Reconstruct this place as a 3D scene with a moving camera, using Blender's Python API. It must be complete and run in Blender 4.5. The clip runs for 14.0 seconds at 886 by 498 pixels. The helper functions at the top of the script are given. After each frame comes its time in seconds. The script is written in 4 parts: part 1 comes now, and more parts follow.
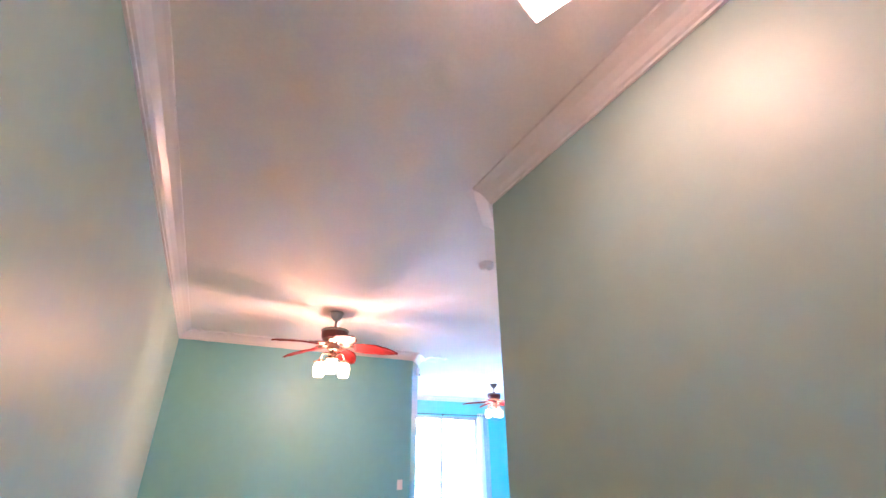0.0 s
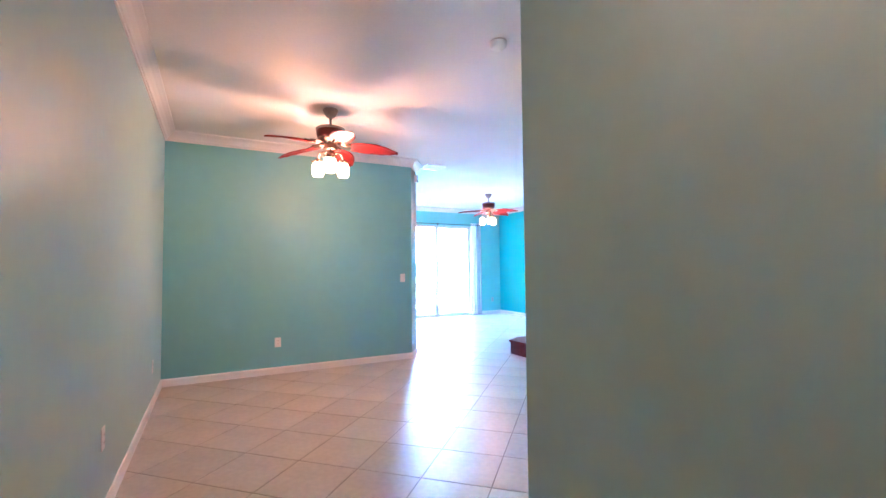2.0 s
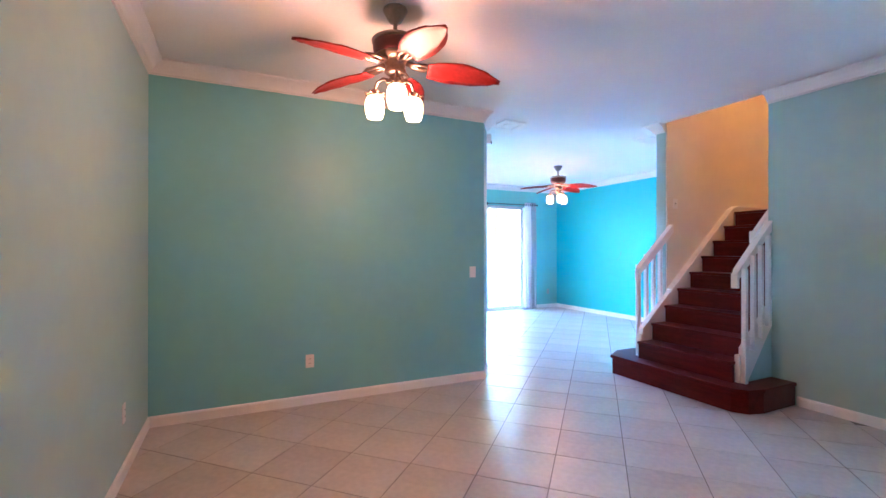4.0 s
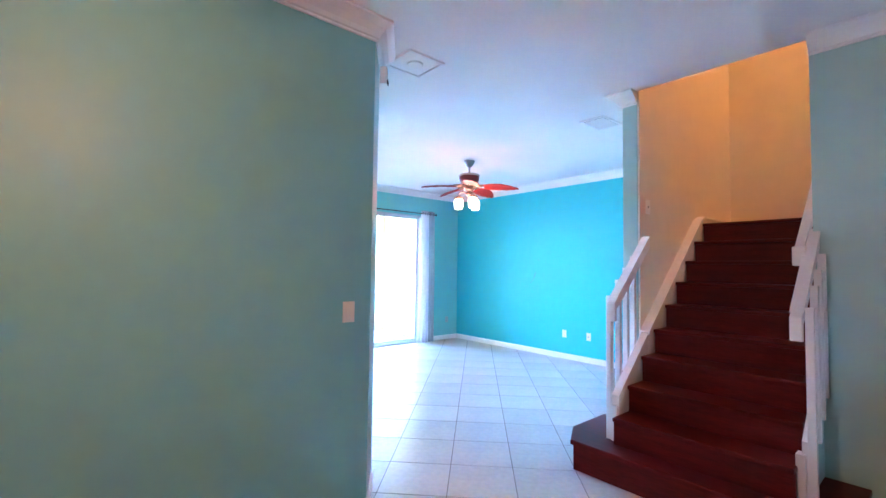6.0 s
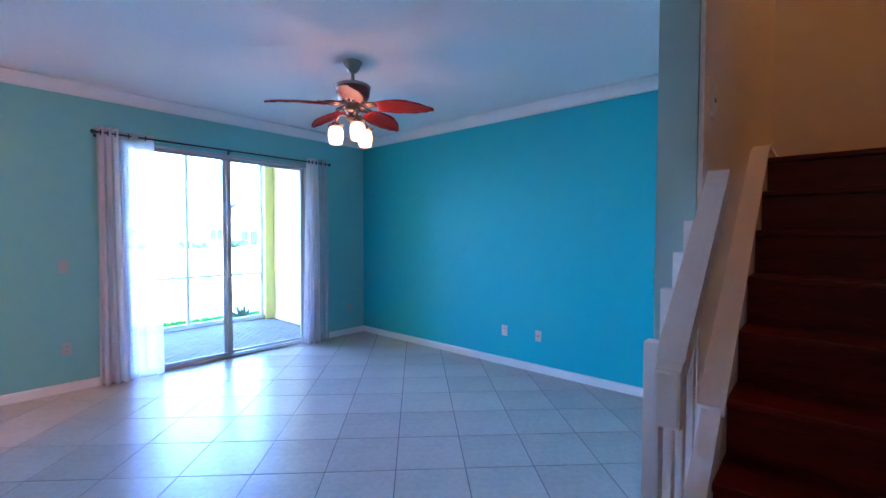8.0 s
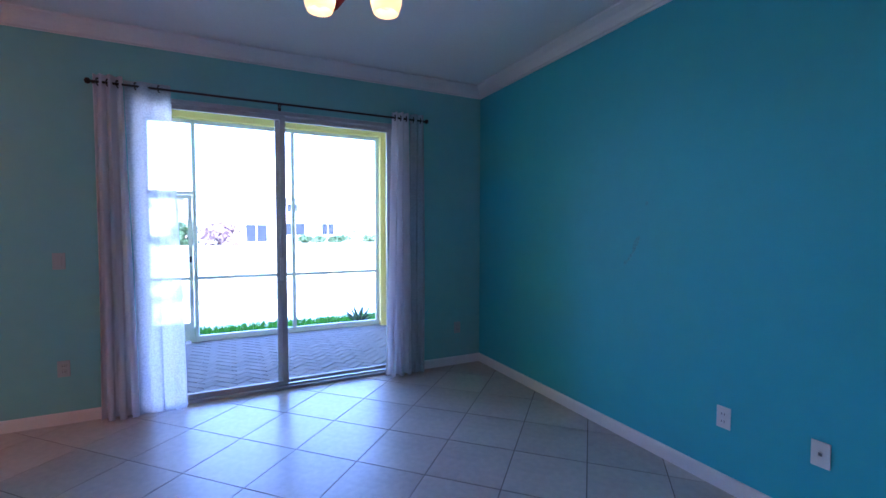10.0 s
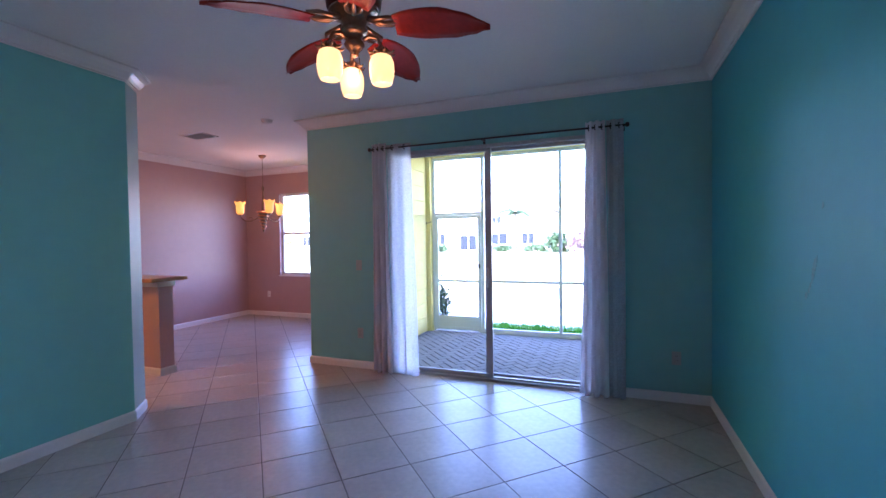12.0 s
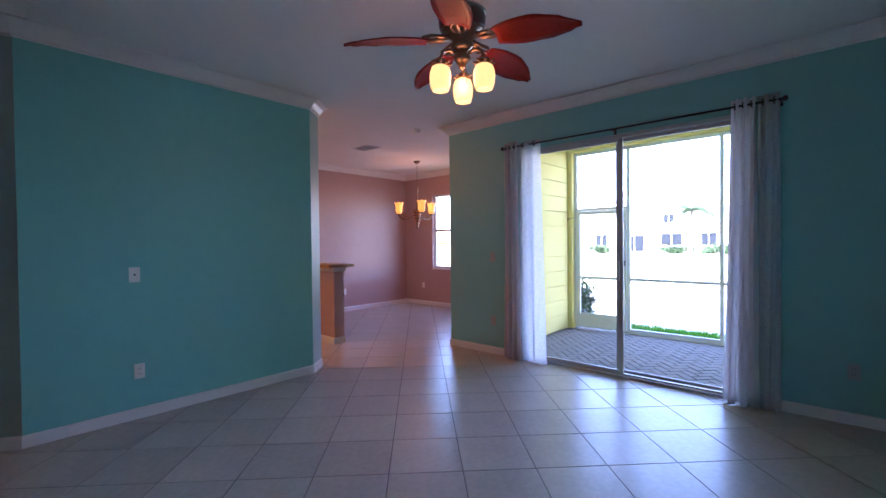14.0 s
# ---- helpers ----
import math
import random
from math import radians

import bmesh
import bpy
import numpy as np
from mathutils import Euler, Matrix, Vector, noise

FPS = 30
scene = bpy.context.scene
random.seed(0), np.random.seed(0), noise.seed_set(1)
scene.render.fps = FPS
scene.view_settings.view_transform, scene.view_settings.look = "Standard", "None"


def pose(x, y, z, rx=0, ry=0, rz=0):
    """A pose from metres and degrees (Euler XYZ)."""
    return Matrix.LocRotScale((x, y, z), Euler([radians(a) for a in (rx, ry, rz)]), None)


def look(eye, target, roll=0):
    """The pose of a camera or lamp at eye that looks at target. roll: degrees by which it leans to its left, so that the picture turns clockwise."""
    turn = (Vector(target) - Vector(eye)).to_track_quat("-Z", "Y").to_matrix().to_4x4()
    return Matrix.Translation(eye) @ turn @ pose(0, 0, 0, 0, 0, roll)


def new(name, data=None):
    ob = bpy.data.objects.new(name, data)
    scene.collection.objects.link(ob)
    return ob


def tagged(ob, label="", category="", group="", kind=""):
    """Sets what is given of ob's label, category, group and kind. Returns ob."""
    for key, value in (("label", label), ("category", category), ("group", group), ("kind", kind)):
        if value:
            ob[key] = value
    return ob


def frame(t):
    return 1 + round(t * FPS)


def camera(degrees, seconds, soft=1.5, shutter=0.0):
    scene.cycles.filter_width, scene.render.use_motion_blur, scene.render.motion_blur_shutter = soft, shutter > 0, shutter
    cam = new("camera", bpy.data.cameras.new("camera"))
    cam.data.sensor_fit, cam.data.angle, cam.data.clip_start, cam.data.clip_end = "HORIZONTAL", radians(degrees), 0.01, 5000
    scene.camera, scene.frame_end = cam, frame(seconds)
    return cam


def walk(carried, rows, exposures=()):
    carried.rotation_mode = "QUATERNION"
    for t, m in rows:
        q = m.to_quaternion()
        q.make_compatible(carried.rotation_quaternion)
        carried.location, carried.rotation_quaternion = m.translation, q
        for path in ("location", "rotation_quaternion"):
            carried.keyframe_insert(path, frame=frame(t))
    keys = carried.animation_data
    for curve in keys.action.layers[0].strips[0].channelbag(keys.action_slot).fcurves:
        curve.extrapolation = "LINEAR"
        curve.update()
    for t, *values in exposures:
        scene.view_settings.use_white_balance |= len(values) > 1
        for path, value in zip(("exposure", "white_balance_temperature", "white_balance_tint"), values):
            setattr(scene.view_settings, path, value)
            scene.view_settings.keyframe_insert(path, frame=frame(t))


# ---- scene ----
cam = camera(91.3, 14.0)
LAMP = 0.95
KIT = 0.56
STAIR = 1.15
EXPOSURES = [(0, 8.05, 4350, 27), (1.5, 7.9, 4300, 26), (3.2, 7.4, 4350, 26), (5.5, 7.1, 4550, 28), (6.5, 6.9, 4600, 28), (7.5, 5.85, 4450, 26), (9.8, 4.3, 4700, 35), (11, 4.05, 4950, 36), (12.5, 4.4, 5300, 39), (14, 4.15, 5450, 36)]
PATH = [
    (0, (0.461, -5.949, 1.467), (1.277, -4.342, 2.333), -0.1),
    (0.5, (0.458, -5.977, 1.384), (1.332, -4.275, 1.968), -0.6),
    (1, (0.452, -5.962, 1.36), (1.362, -4.212, 1.691), -0.5),
    (1.5, (0.433, -5.888, 1.324), (1.362, -4.125, 1.496), -0.5),
    (2, (0.456, -5.712, 1.291), (1.396, -3.948, 1.375), -0.5),
    (2.5, (0.519, -5.39, 1.324), (1.458, -3.624, 1.322), -0.2),
    (3, (0.536, -4.986, 1.335), (1.408, -3.186, 1.306), -0.2),
    (3.2, (0.542, -4.79, 1.344), (1.376, -2.972, 1.32), -0.2),
    (5.3, (1.09, -2.793, 1.399), (2.176, -1.116, 1.488), 0.6),
    (5.5, (1.243, -2.609, 1.382), (2.393, -0.975, 1.477), 0.6),
    (6, (1.661, -2.197, 1.396), (2.958, -0.677, 1.485), 0.8),
    (6.5, (2.153, -1.857, 1.424), (3.57, -0.447, 1.481), 0.6),
    (7, (2.606, -1.517, 1.449), (4.105, -0.193, 1.459), 0.5),
    (7.5, (3.074, -1.237, 1.46), (4.586, 0.072, 1.422), 0.5),
    (7.7, (3.254, -1.106, 1.472), (4.766, 0.202, 1.416), 0.3),
    (9.8, (5.072, 0.345, 1.373), (6.095, 2.062, 1.288), 0.5),
    (10, (5.267, 0.421, 1.393), (6.149, 2.214, 1.303), 0.1),
    (10.5, (5.754, 0.441, 1.395), (6.181, 2.393, 1.324), -0.4),
    (11, (6.184, 0.386, 1.423), (6.156, 2.385, 1.361), -0.6),
    (11.5, (6.531, 0.25, 1.428), (6.115, 2.206, 1.383), -0.7),
    (12, (6.825, 0.132, 1.444), (6.105, 1.998, 1.399), -0.8),
    (12.5, (7.027, 0.067, 1.423), (6.049, 1.812, 1.384), -0.7),
    (13, (7.12, 0.053, 1.373), (5.954, 1.677, 1.342), -0.7),
    (13.5, (7.195, 0.05, 1.362), (5.922, 1.593, 1.331), -0.7),
    (14, (7.234, 0.045, 1.354), (5.899, 1.533, 1.322), -0.6),
]
walk(cam, [(t, look(eye, target, roll)) for t, eye, target, roll in PATH], EXPOSURES)

# ---- world and sun ----
world = bpy.data.worlds.new("sky_world")
scene.world = world
world.use_nodes = True
sky = world.node_tree.nodes.new("ShaderNodeTexSky")
sky.sky_type = "NISHITA"
sky.sun_disc = False
sky.sun_elevation = radians(52)
sky.sun_rotation = radians(200)
world.node_tree.links.new(sky.outputs[0], world.node_tree.nodes["Background"].inputs[0])
world.node_tree.nodes["Background"].inputs[1].default_value = 0.15
sun_data = bpy.data.lights.new("sun", "SUN")
sun_data.energy = 2.4
sun_data.angle = radians(0.5)
sun_data.color = (1.0, 0.95, 0.88)
sun = new("sun", sun_data)
sun.matrix_world = look((-6, -17, 25), (0, 0, 0))




def lamp(name, x, y, z, watts, color, size):
    d = bpy.data.lights.new(name, "POINT")
    d.energy, d.color, d.shadow_soft_size = watts, color, size
    ob = new(name, d)
    ob.location = (x, y, z)


# the light kits of the two fans and the chandelier
WARM = (1.0, 0.40, 0.15)
lamp("fan_lamp", 1.463, -1.50, 2.30, KIT * 1.15, WARM, 0.14)
lamp("fan_lamp", 5.665, 1.975, 2.30, KIT * 0.55, WARM, 0.13)
lamp("chandelier_lamp", 1.56, 5.675, 2.12, KIT * 1.5, (1.0, 0.42, 0.16), 0.05)


# ---- materials ----
def mat(name, color, rough=0.5, metal=0.0, vary=0.06, big=1.5, fine=60.0, bump=0.05, bump_scale=None, emit=0.0, emit_color=None,
        island=0.0, spec=0.5, stretch=None):
    m = bpy.data.materials.new(name)
    m.use_nodes = True
    n, l = m.node_tree.nodes, m.node_tree.links
    b = n["Principled BSDF"]
    b.inputs["Roughness"].default_value = rough
    b.inputs["Metallic"].default_value = metal
    b.inputs["Specular IOR Level"].default_value = spec
    tc = n.new("ShaderNodeTexCoord")
    mp = n.new("ShaderNodeMapping")
    l.new(tc.outputs["Object"], mp.inputs[0])
    if stretch:
        mp.inputs["Scale"].default_value = stretch
    n1, n2 = n.new("ShaderNodeTexNoise"), n.new("ShaderNodeTexNoise")
    n1.inputs["Scale"].default_value, n2.inputs["Scale"].default_value = big, fine
    n1.inputs["Detail"].default_value, n2.inputs["Detail"].default_value = 4, 3
    for k in (n1, n2):
        l.new(mp.outputs[0], k.inputs["Vector"])
    add = n.new("ShaderNodeMath")
    add.operation = "ADD"
    l.new(n1.outputs["Fac"], add.inputs[0])
    l.new(n2.outputs["Fac"], add.inputs[1])
    src = add.outputs[0]
    if island:
        oi = n.new("ShaderNodeObjectInfo")
        mul = n.new("ShaderNodeMath")
        mul.operation, mul.inputs[1].default_value = "MULTIPLY_ADD", island
        l.new(oi.outputs["Random"], mul.inputs[0])
        l.new(src, mul.inputs[2])
        src = mul.outputs[0]
    rmp = n.new("ShaderNodeMapRange")
    rmp.inputs["From Min"].default_value, rmp.inputs["From Max"].default_value = 0.55, 1.45 + island
    rmp.inputs["To Min"].default_value, rmp.inputs["To Max"].default_value = 1 - vary * 2, 1 + vary * 2
    l.new(src, rmp.inputs["Value"])
    mix = n.new("ShaderNodeVectorMath")
    mix.operation = "SCALE"
    mix.inputs[0].default_value = color
    l.new(rmp.outputs[0], mix.inputs["Scale"])
    l.new(mix.outputs[0], b.inputs["Base Color"])
    if bump:
        bp = n.new("ShaderNodeBump")
        bp.inputs["Strength"].default_value = bump
        bp.inputs["Distance"].default_value = 0.01
        n3 = n.new("ShaderNodeTexNoise")
        n3.inputs["Scale"].default_value = bump_scale or fine
        l.new(mp.outputs[0], n3.inputs["Vector"])
        l.new(n3.outputs["Fac"], bp.inputs["Height"])
        l.new(bp.outputs[0], b.inputs["Normal"])
    if emit:
        b.inputs["Emission Color"].default_value = (*(emit_color or color), 1)
        b.inputs["Emission Strength"].default_value = emit
    return m


def mat_mix(name, first, second, factor, color=(1, 1, 1), rough=0.02, extra=None):
    """A pane or cloth: two plain shaders mixed."""
    m = bpy.data.materials.new(name)
    m.use_nodes = True
    n, l = m.node_tree.nodes, m.node_tree.links
    n.remove(n["Principled BSDF"])
    out = n["Material Output"]
    a, b = n.new(first), n.new(second)
    for k in (a, b):
        k.inputs["Color"].default_value = (*color, 1)
        if "Roughness" in k.inputs and k.bl_idname == "ShaderNodeBsdfGlossy":
            k.inputs["Roughness"].default_value = rough
    mx = n.new("ShaderNodeMixShader")
    mx.inputs[0].default_value = factor
    l.new(a.outputs[0], mx.inputs[1])
    l.new(b.outputs[0], mx.inputs[2])
    last = mx
    if extra:
        tr = n.new("ShaderNodeBsdfTransparent")
        my = n.new("ShaderNodeMixShader")
        wv = n.new("ShaderNodeTexNoise")
        wv.inputs["Scale"].default_value = 90
        tc = n.new("ShaderNodeTexCoord")
        l.new(tc.outputs["Object"], wv.inputs["Vector"])
        mr = n.new("ShaderNodeMapRange")
        mr.inputs["From Min"].default_value, mr.inputs["From Max"].default_value = 0.35, 0.65
        mr.inputs["To Min"].default_value, mr.inputs["To Max"].default_value = extra * 0.85, extra * 1.15
        l.new(wv.outputs["Fac"], mr.inputs["Value"])
        l.new(mr.outputs[0], my.inputs[0])
        l.new(mx.outputs[0], my.inputs[1])
        l.new(tr.outputs[0], my.inputs[2])
        last = my
    l.new(last.outputs[0], out.inputs[0])
    return m


PAINT = dict(rough=0.44, vary=0.02, big=0.9, fine=9.0, bump=0.06, bump_scale=160.0)
M_SAGE = mat("paint_pale_sage", (0.385, 0.55, 0.52), **PAINT)
M_TEAL = mat("paint_teal", (0.22, 0.50, 0.53), **PAINT)
M_AQUA = mat("paint_aqua", (0.21, 0.58, 0.55), **PAINT)
M_POOL = mat("paint_pool_green", (0.23, 0.55, 0.53), **PAINT)
M_TURQ = mat("paint_turquoise", (0.085, 0.50, 0.57), **{**PAINT, "rough": 0.56, "spec": 0.35})
M_MAUVE = mat("paint_mauve_brown", (0.50, 0.335, 0.31), **PAINT)
M_CREAM = mat("paint_cream", (0.74, 0.67, 0.56), **PAINT)
M_CEIL = mat("ceiling_paint", (0.84, 0.82, 0.79), rough=0.8, vary=0.02, bump=0.12, bump_scale=120.0)
M_TRIM = mat("white_trim_paint", (0.80, 0.78, 0.76), rough=0.3, vary=0.02, bump=0.01)
M_PLATE = mat("white_plastic", (0.82, 0.80, 0.76), rough=0.35, vary=0.01, bump=0)
M_SLOT = mat("dark_slot", (0.05, 0.05, 0.05), rough=0.6, vary=0.02, bump=0)
M_TILE = mat("ceramic_tile", (0.50, 0.445, 0.385), rough=0.28, vary=0.13, big=2.2, fine=22.0, bump=0.03, bump_scale=14.0, island=0.35)
M_GROUT = mat("grout", (0.18, 0.155, 0.14), rough=0.9, vary=0.1)
M_CHERRY = mat("cherry_wood", (0.085, 0.006, 0.004), spec=0.16, rough=0.33, vary=0.28, big=4.0, fine=30.0, bump=0.03, stretch=(6, 0.6, 6))
M_BLADE = mat("fan_blade_wood", (0.25, 0.018, 0.007), spec=0.2, rough=0.42, vary=0.15, big=6.0, fine=40.0, bump=0.02)
M_BRONZE = mat("antique_bronze", (0.23, 0.16, 0.11), rough=0.32, metal=0.9, vary=0.12, bump=0.05)
M_NICKEL = mat("brushed_pewter", (0.33, 0.30, 0.27), rough=0.35, metal=0.9, vary=0.08, bump=0.02)
M_MOTOR = mat("dark_cherry_band", (0.10, 0.018, 0.016), rough=0.3, vary=0.1, bump=0.02)
M_SHADE = mat("lit_frosted_glass", (0.9, 0.75, 0.5), rough=0.4, vary=0.02, bump=0, emit=LAMP * 0.11, emit_color=(1.0, 0.50, 0.13))
M_AMBER = mat("lit_amber_glass", (0.8, 0.45, 0.15), rough=0.4, vary=0.05, bump=0, emit=LAMP * 0.08, emit_color=(1.0, 0.36, 0.04))
M_DISC = mat("lit_opal_glass", (0.9, 0.85, 0.8), rough=0.4, vary=0.02, bump=0, emit=LAMP * 0.27, emit_color=(1.0, 0.42, 0.17))
M_KITCHEN = mat("lit_kitchen_glass", (0.9, 0.8, 0.7), rough=0.4, vary=0.02, bump=0, emit=LAMP * 8.0, emit_color=(1.0, 0.38, 0.12))
M_STAIRLAMP = mat("lit_stair_glass", (0.9, 0.8, 0.6), rough=0.4, vary=0.02, bump=0, emit=STAIR, emit_color=(1.0, 0.38, 0.06))
M_ALU = mat("white_aluminium", (0.72, 0.72, 0.72), rough=0.4, vary=0.03, bump=0)
# darker copy of the white aluminium, with the door frame's shade in its colour
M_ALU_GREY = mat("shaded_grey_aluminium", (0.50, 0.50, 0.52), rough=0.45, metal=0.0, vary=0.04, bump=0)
M_ROD = mat("dark_rod_metal", (0.06, 0.055, 0.06), rough=0.35, metal=0.8, vary=0.05, bump=0)
M_GLASS = mat_mix("clear_pane", "ShaderNodeBsdfTransparent", "ShaderNodeBsdfGlossy", 0.05)
M_SHEER = mat_mix("sheer_white_linen", "ShaderNodeBsdfDiffuse", "ShaderNodeBsdfTranslucent", 0.76, (0.84, 0.84, 0.90), extra=0.42)
M_CLOTH = mat_mix("white_linen", "ShaderNodeBsdfDiffuse", "ShaderNodeBsdfTranslucent", 0.58, (0.88, 0.86, 0.89))
M_LINED = mat_mix("lined_white_linen", "ShaderNodeBsdfDiffuse", "ShaderNodeBsdfTranslucent", 0.48, (0.87, 0.85, 0.87))
M_YELLOW = mat("yellow_stucco", (0.80, 0.66, 0.22), rough=0.8, vary=0.05, bump=0.3, bump_scale=80.0)
M_PAVER = mat("grey_paver", (0.19, 0.175, 0.17), rough=0.85, vary=0.14, big=5.0, fine=60.0, bump=0.3, island=0.5)
M_SAND = mat("joint_sand", (0.10, 0.09, 0.085), rough=0.95, vary=0.1)
M_GRASS = mat("lawn", (0.06, 0.17, 0.018), spec=0.0, rough=0.9, vary=0.25, big=0.6, fine=40.0, bump=0.6)
# the far bank's washed-out sun glare is put into this pale colour
M_FARLAWN = mat("glare_paled_lawn", (0.36, 0.37, 0.22), rough=0.9, vary=0.2, big=0.3, fine=6.0, bump=0.3)
# darker plate colour holds the backlit shade of the sliding door wall
M_PLATE_DIM = mat("backlit_dim_plastic", (0.42, 0.46, 0.44), rough=0.45, vary=0.02, bump=0)
M_BLADEG = mat("grass_blades", (0.085, 0.25, 0.025), spec=0.0, rough=0.7, vary=0.25, big=2.0, fine=30.0, bump=0)
M_WATER = mat("pond_water", (0.10, 0.12, 0.11), rough=0.06, vary=0.05, bump=0.15, bump_scale=1.2)
M_STUCCO = mat("white_stucco", (0.74, 0.72, 0.68), rough=0.85, vary=0.04, bump=0.2)
M_ROOF = mat("pale_roof_tile", (0.50, 0.44, 0.40), rough=0.8, vary=0.12, big=2.0, fine=12.0, bump=0.3)
M_FARGLASS = mat("far_window_glass", (0.02, 0.025, 0.03), spec=0.1, rough=0.5, vary=0.05, bump=0)
M_LEAF = mat("shrub_leaves", (0.03, 0.065, 0.018), rough=0.7, vary=0.3, big=3.0, fine=20.0, bump=0)
M_PINKLEAF = mat("pale_pink_leaves", (0.16, 0.11, 0.11), rough=0.7, vary=0.2, big=3.0, fine=20.0, bump=0)
M_TRUNK = mat("palm_trunk", (0.28, 0.23, 0.18), rough=0.9, vary=0.2, bump=0.4)
M_COUNTER = mat("wood_countertop", (0.42, 0.24, 0.11), rough=0.3, vary=0.15, big=5.0, fine=40.0, bump=0.02)
M_COPPER = mat("copper_strip", (0.55, 0.25, 0.12), rough=0.3, metal=0.9, vary=0.15, bump=0.04)
M_SCUFF = mat("wall_scuff", (0.08, 0.43, 0.49), rough=0.5, vary=0.2)


# ---- mesh helpers ----
def link(name, bm, material, parent=None, label=""):
    me = bpy.data.meshes.new(name)
    bmesh.ops.recalc_face_normals(bm, faces=bm.faces[:])
    bm.to_mesh(me)
    bm.free()
    me.materials.append(material)
    ob = new(name, me)
    if parent is not None:
        ob.parent = parent
    if label:
        tagged(ob, label)
    return ob


part = link


def thing(name, label, category, at=(0, 0, 0), group="", turn=0.0):
    ob = new(name)
    ob.empty_display_size = 0.1
    ob.matrix_basis = pose(*at, 0, 0, turn)
    return tagged(ob, label, category, group)


def structure(name, bm, material, label, category):
    return tagged(link(name, bm, material), label, category, kind="structure")


def box(bm, x0, x1, y0, y1, z0, z1, bevel=0.0):
    r = bmesh.ops.create_cube(bm, size=1.0)
    bmesh.ops.scale(bm, vec=(x1 - x0, y1 - y0, z1 - z0), verts=r["verts"])
    bmesh.ops.translate(bm, vec=((x0 + x1) / 2, (y0 + y1) / 2, (z0 + z1) / 2), verts=r["verts"])
    if bevel:
        es = list({e for v in r["verts"] for e in v.link_edges})
        bmesh.ops.bevel(bm, geom=es, offset=bevel, segments=2, affect="EDGES", profile=0.7)
    return bm


def boxes(*rows, bevel=0.0):
    bm = bmesh.new()
    for r in rows:
        box(bm, *r, bevel=bevel)
    return bm


def prism(pts, z0, z1, bm=None, bevel=0.0):
    """A plan polygon pulled up from z0 to z1."""
    bm = bm or bmesh.new()
    lo = [bm.verts.new((x, y, z0)) for x, y in pts]
    hi = [bm.verts.new((x, y, z1)) for x, y in pts]
    n = len(pts)
    fs = [bm.faces.new(lo[::-1]), bm.faces.new(hi)]
    for i in range(n):
        fs.append(bm.faces.new((lo[i], lo[(i + 1) % n], hi[(i + 1) % n], hi[i])))
    if bevel:
        es = [e for e in fs[1].edges]
        bmesh.ops.bevel(bm, geom=es, offset=bevel, segments=3, affect="EDGES", profile=0.5)
    return bm


def slab(pts, y0, y1, bm=None):
    """A polygon in x and z pulled along y."""
    bm = bm or bmesh.new()
    a = [bm.verts.new((x, y0, z)) for x, z in pts]
    b = [bm.verts.new((x, y1, z)) for x, z in pts]
    n = len(pts)
    bm.faces.new(a)
    bm.faces.new(b[::-1])
    for i in range(n):
        bm.faces.new((a[i], b[i], b[(i + 1) % n], a[(i + 1) % n]))
    return bm


def lathe(profile, seg=24, bm=None, at=(0, 0, 0)):
    """Rows of radius and height turned round z."""
    bm = bm or bmesh.new()
    rings = []
    for r, z in profile:
        if r < 1e-5:
            rings.append([bm.verts.new((at[0], at[1], at[2] + z))])
        else:
            rings.append([bm.verts.new((at[0] + r * math.cos(2 * math.pi * i / seg), at[1] + r * math.sin(2 * math.pi * i / seg), at[2] + z))
                          for i in range(seg)])
    for a, b in zip(rings, rings[1:]):
        for i in range(seg):
            j = (i + 1) % seg
            if len(a) == 1 and len(b) > 1:
                f = bm.faces.new((a[0], b[i], b[j]))
            elif len(b) == 1 and len(a) > 1:
                f = bm.faces.new((a[i], a[j], b[0]))
            elif len(a) > 1:
                f = bm.faces.new((a[i], a[j], b[j], b[i]))
            else:
                continue
            f.smooth = True
    return bm


def tube(points, radius, seg=8, bm=None):
    """A round bar along points; radius may be a list."""
    bm = bm or bmesh.new()
    pts = [Vector(p) for p in points]
    rad = radius if isinstance(radius, (list, tuple)) else [radius] * len(pts)
    rings = []
    for i, p in enumerate(pts):
        d = (pts[min(i + 1, len(pts) - 1)] - pts[max(i - 1, 0)]).normalized()
        q = d.to_track_quat("Z", "Y")
        rings.append([bm.verts.new(p + q @ Vector((rad[i] * math.cos(2 * math.pi * k / seg), rad[i] * math.sin(2 * math.pi * k / seg), 0)))
                      for k in range(seg)])
    for a, b in zip(rings, rings[1:]):
        for k in range(seg):
            f = bm.faces.new((a[k], a[(k + 1) % seg], b[(k + 1) % seg], b[k]))
            f.smooth = True
    bm.faces.new(rings[0][::-1])
    bm.faces.new(rings[-1])
    return bm


def offsets(pts, side):
    """For each plan point of a run, the mitre vector of one metre towards the side (+1: to the left of the way)."""
    out = []
    for i in range(len(pts)):
        ns = []
        for a, b in ((i - 1, i), (i, i + 1)):
            if 0 <= a and b < len(pts):
                d = Vector((pts[b][0] - pts[a][0], pts[b][1] - pts[a][1])).normalized()
                ns.append(Vector((-d.y, d.x)) * side)
        if len(ns) == 1:
            out.append(ns[0])
        else:
            m = (ns[0] + ns[1]).normalized()
            out.append(m / max(0.3, m.dot(ns[0])))
    return out


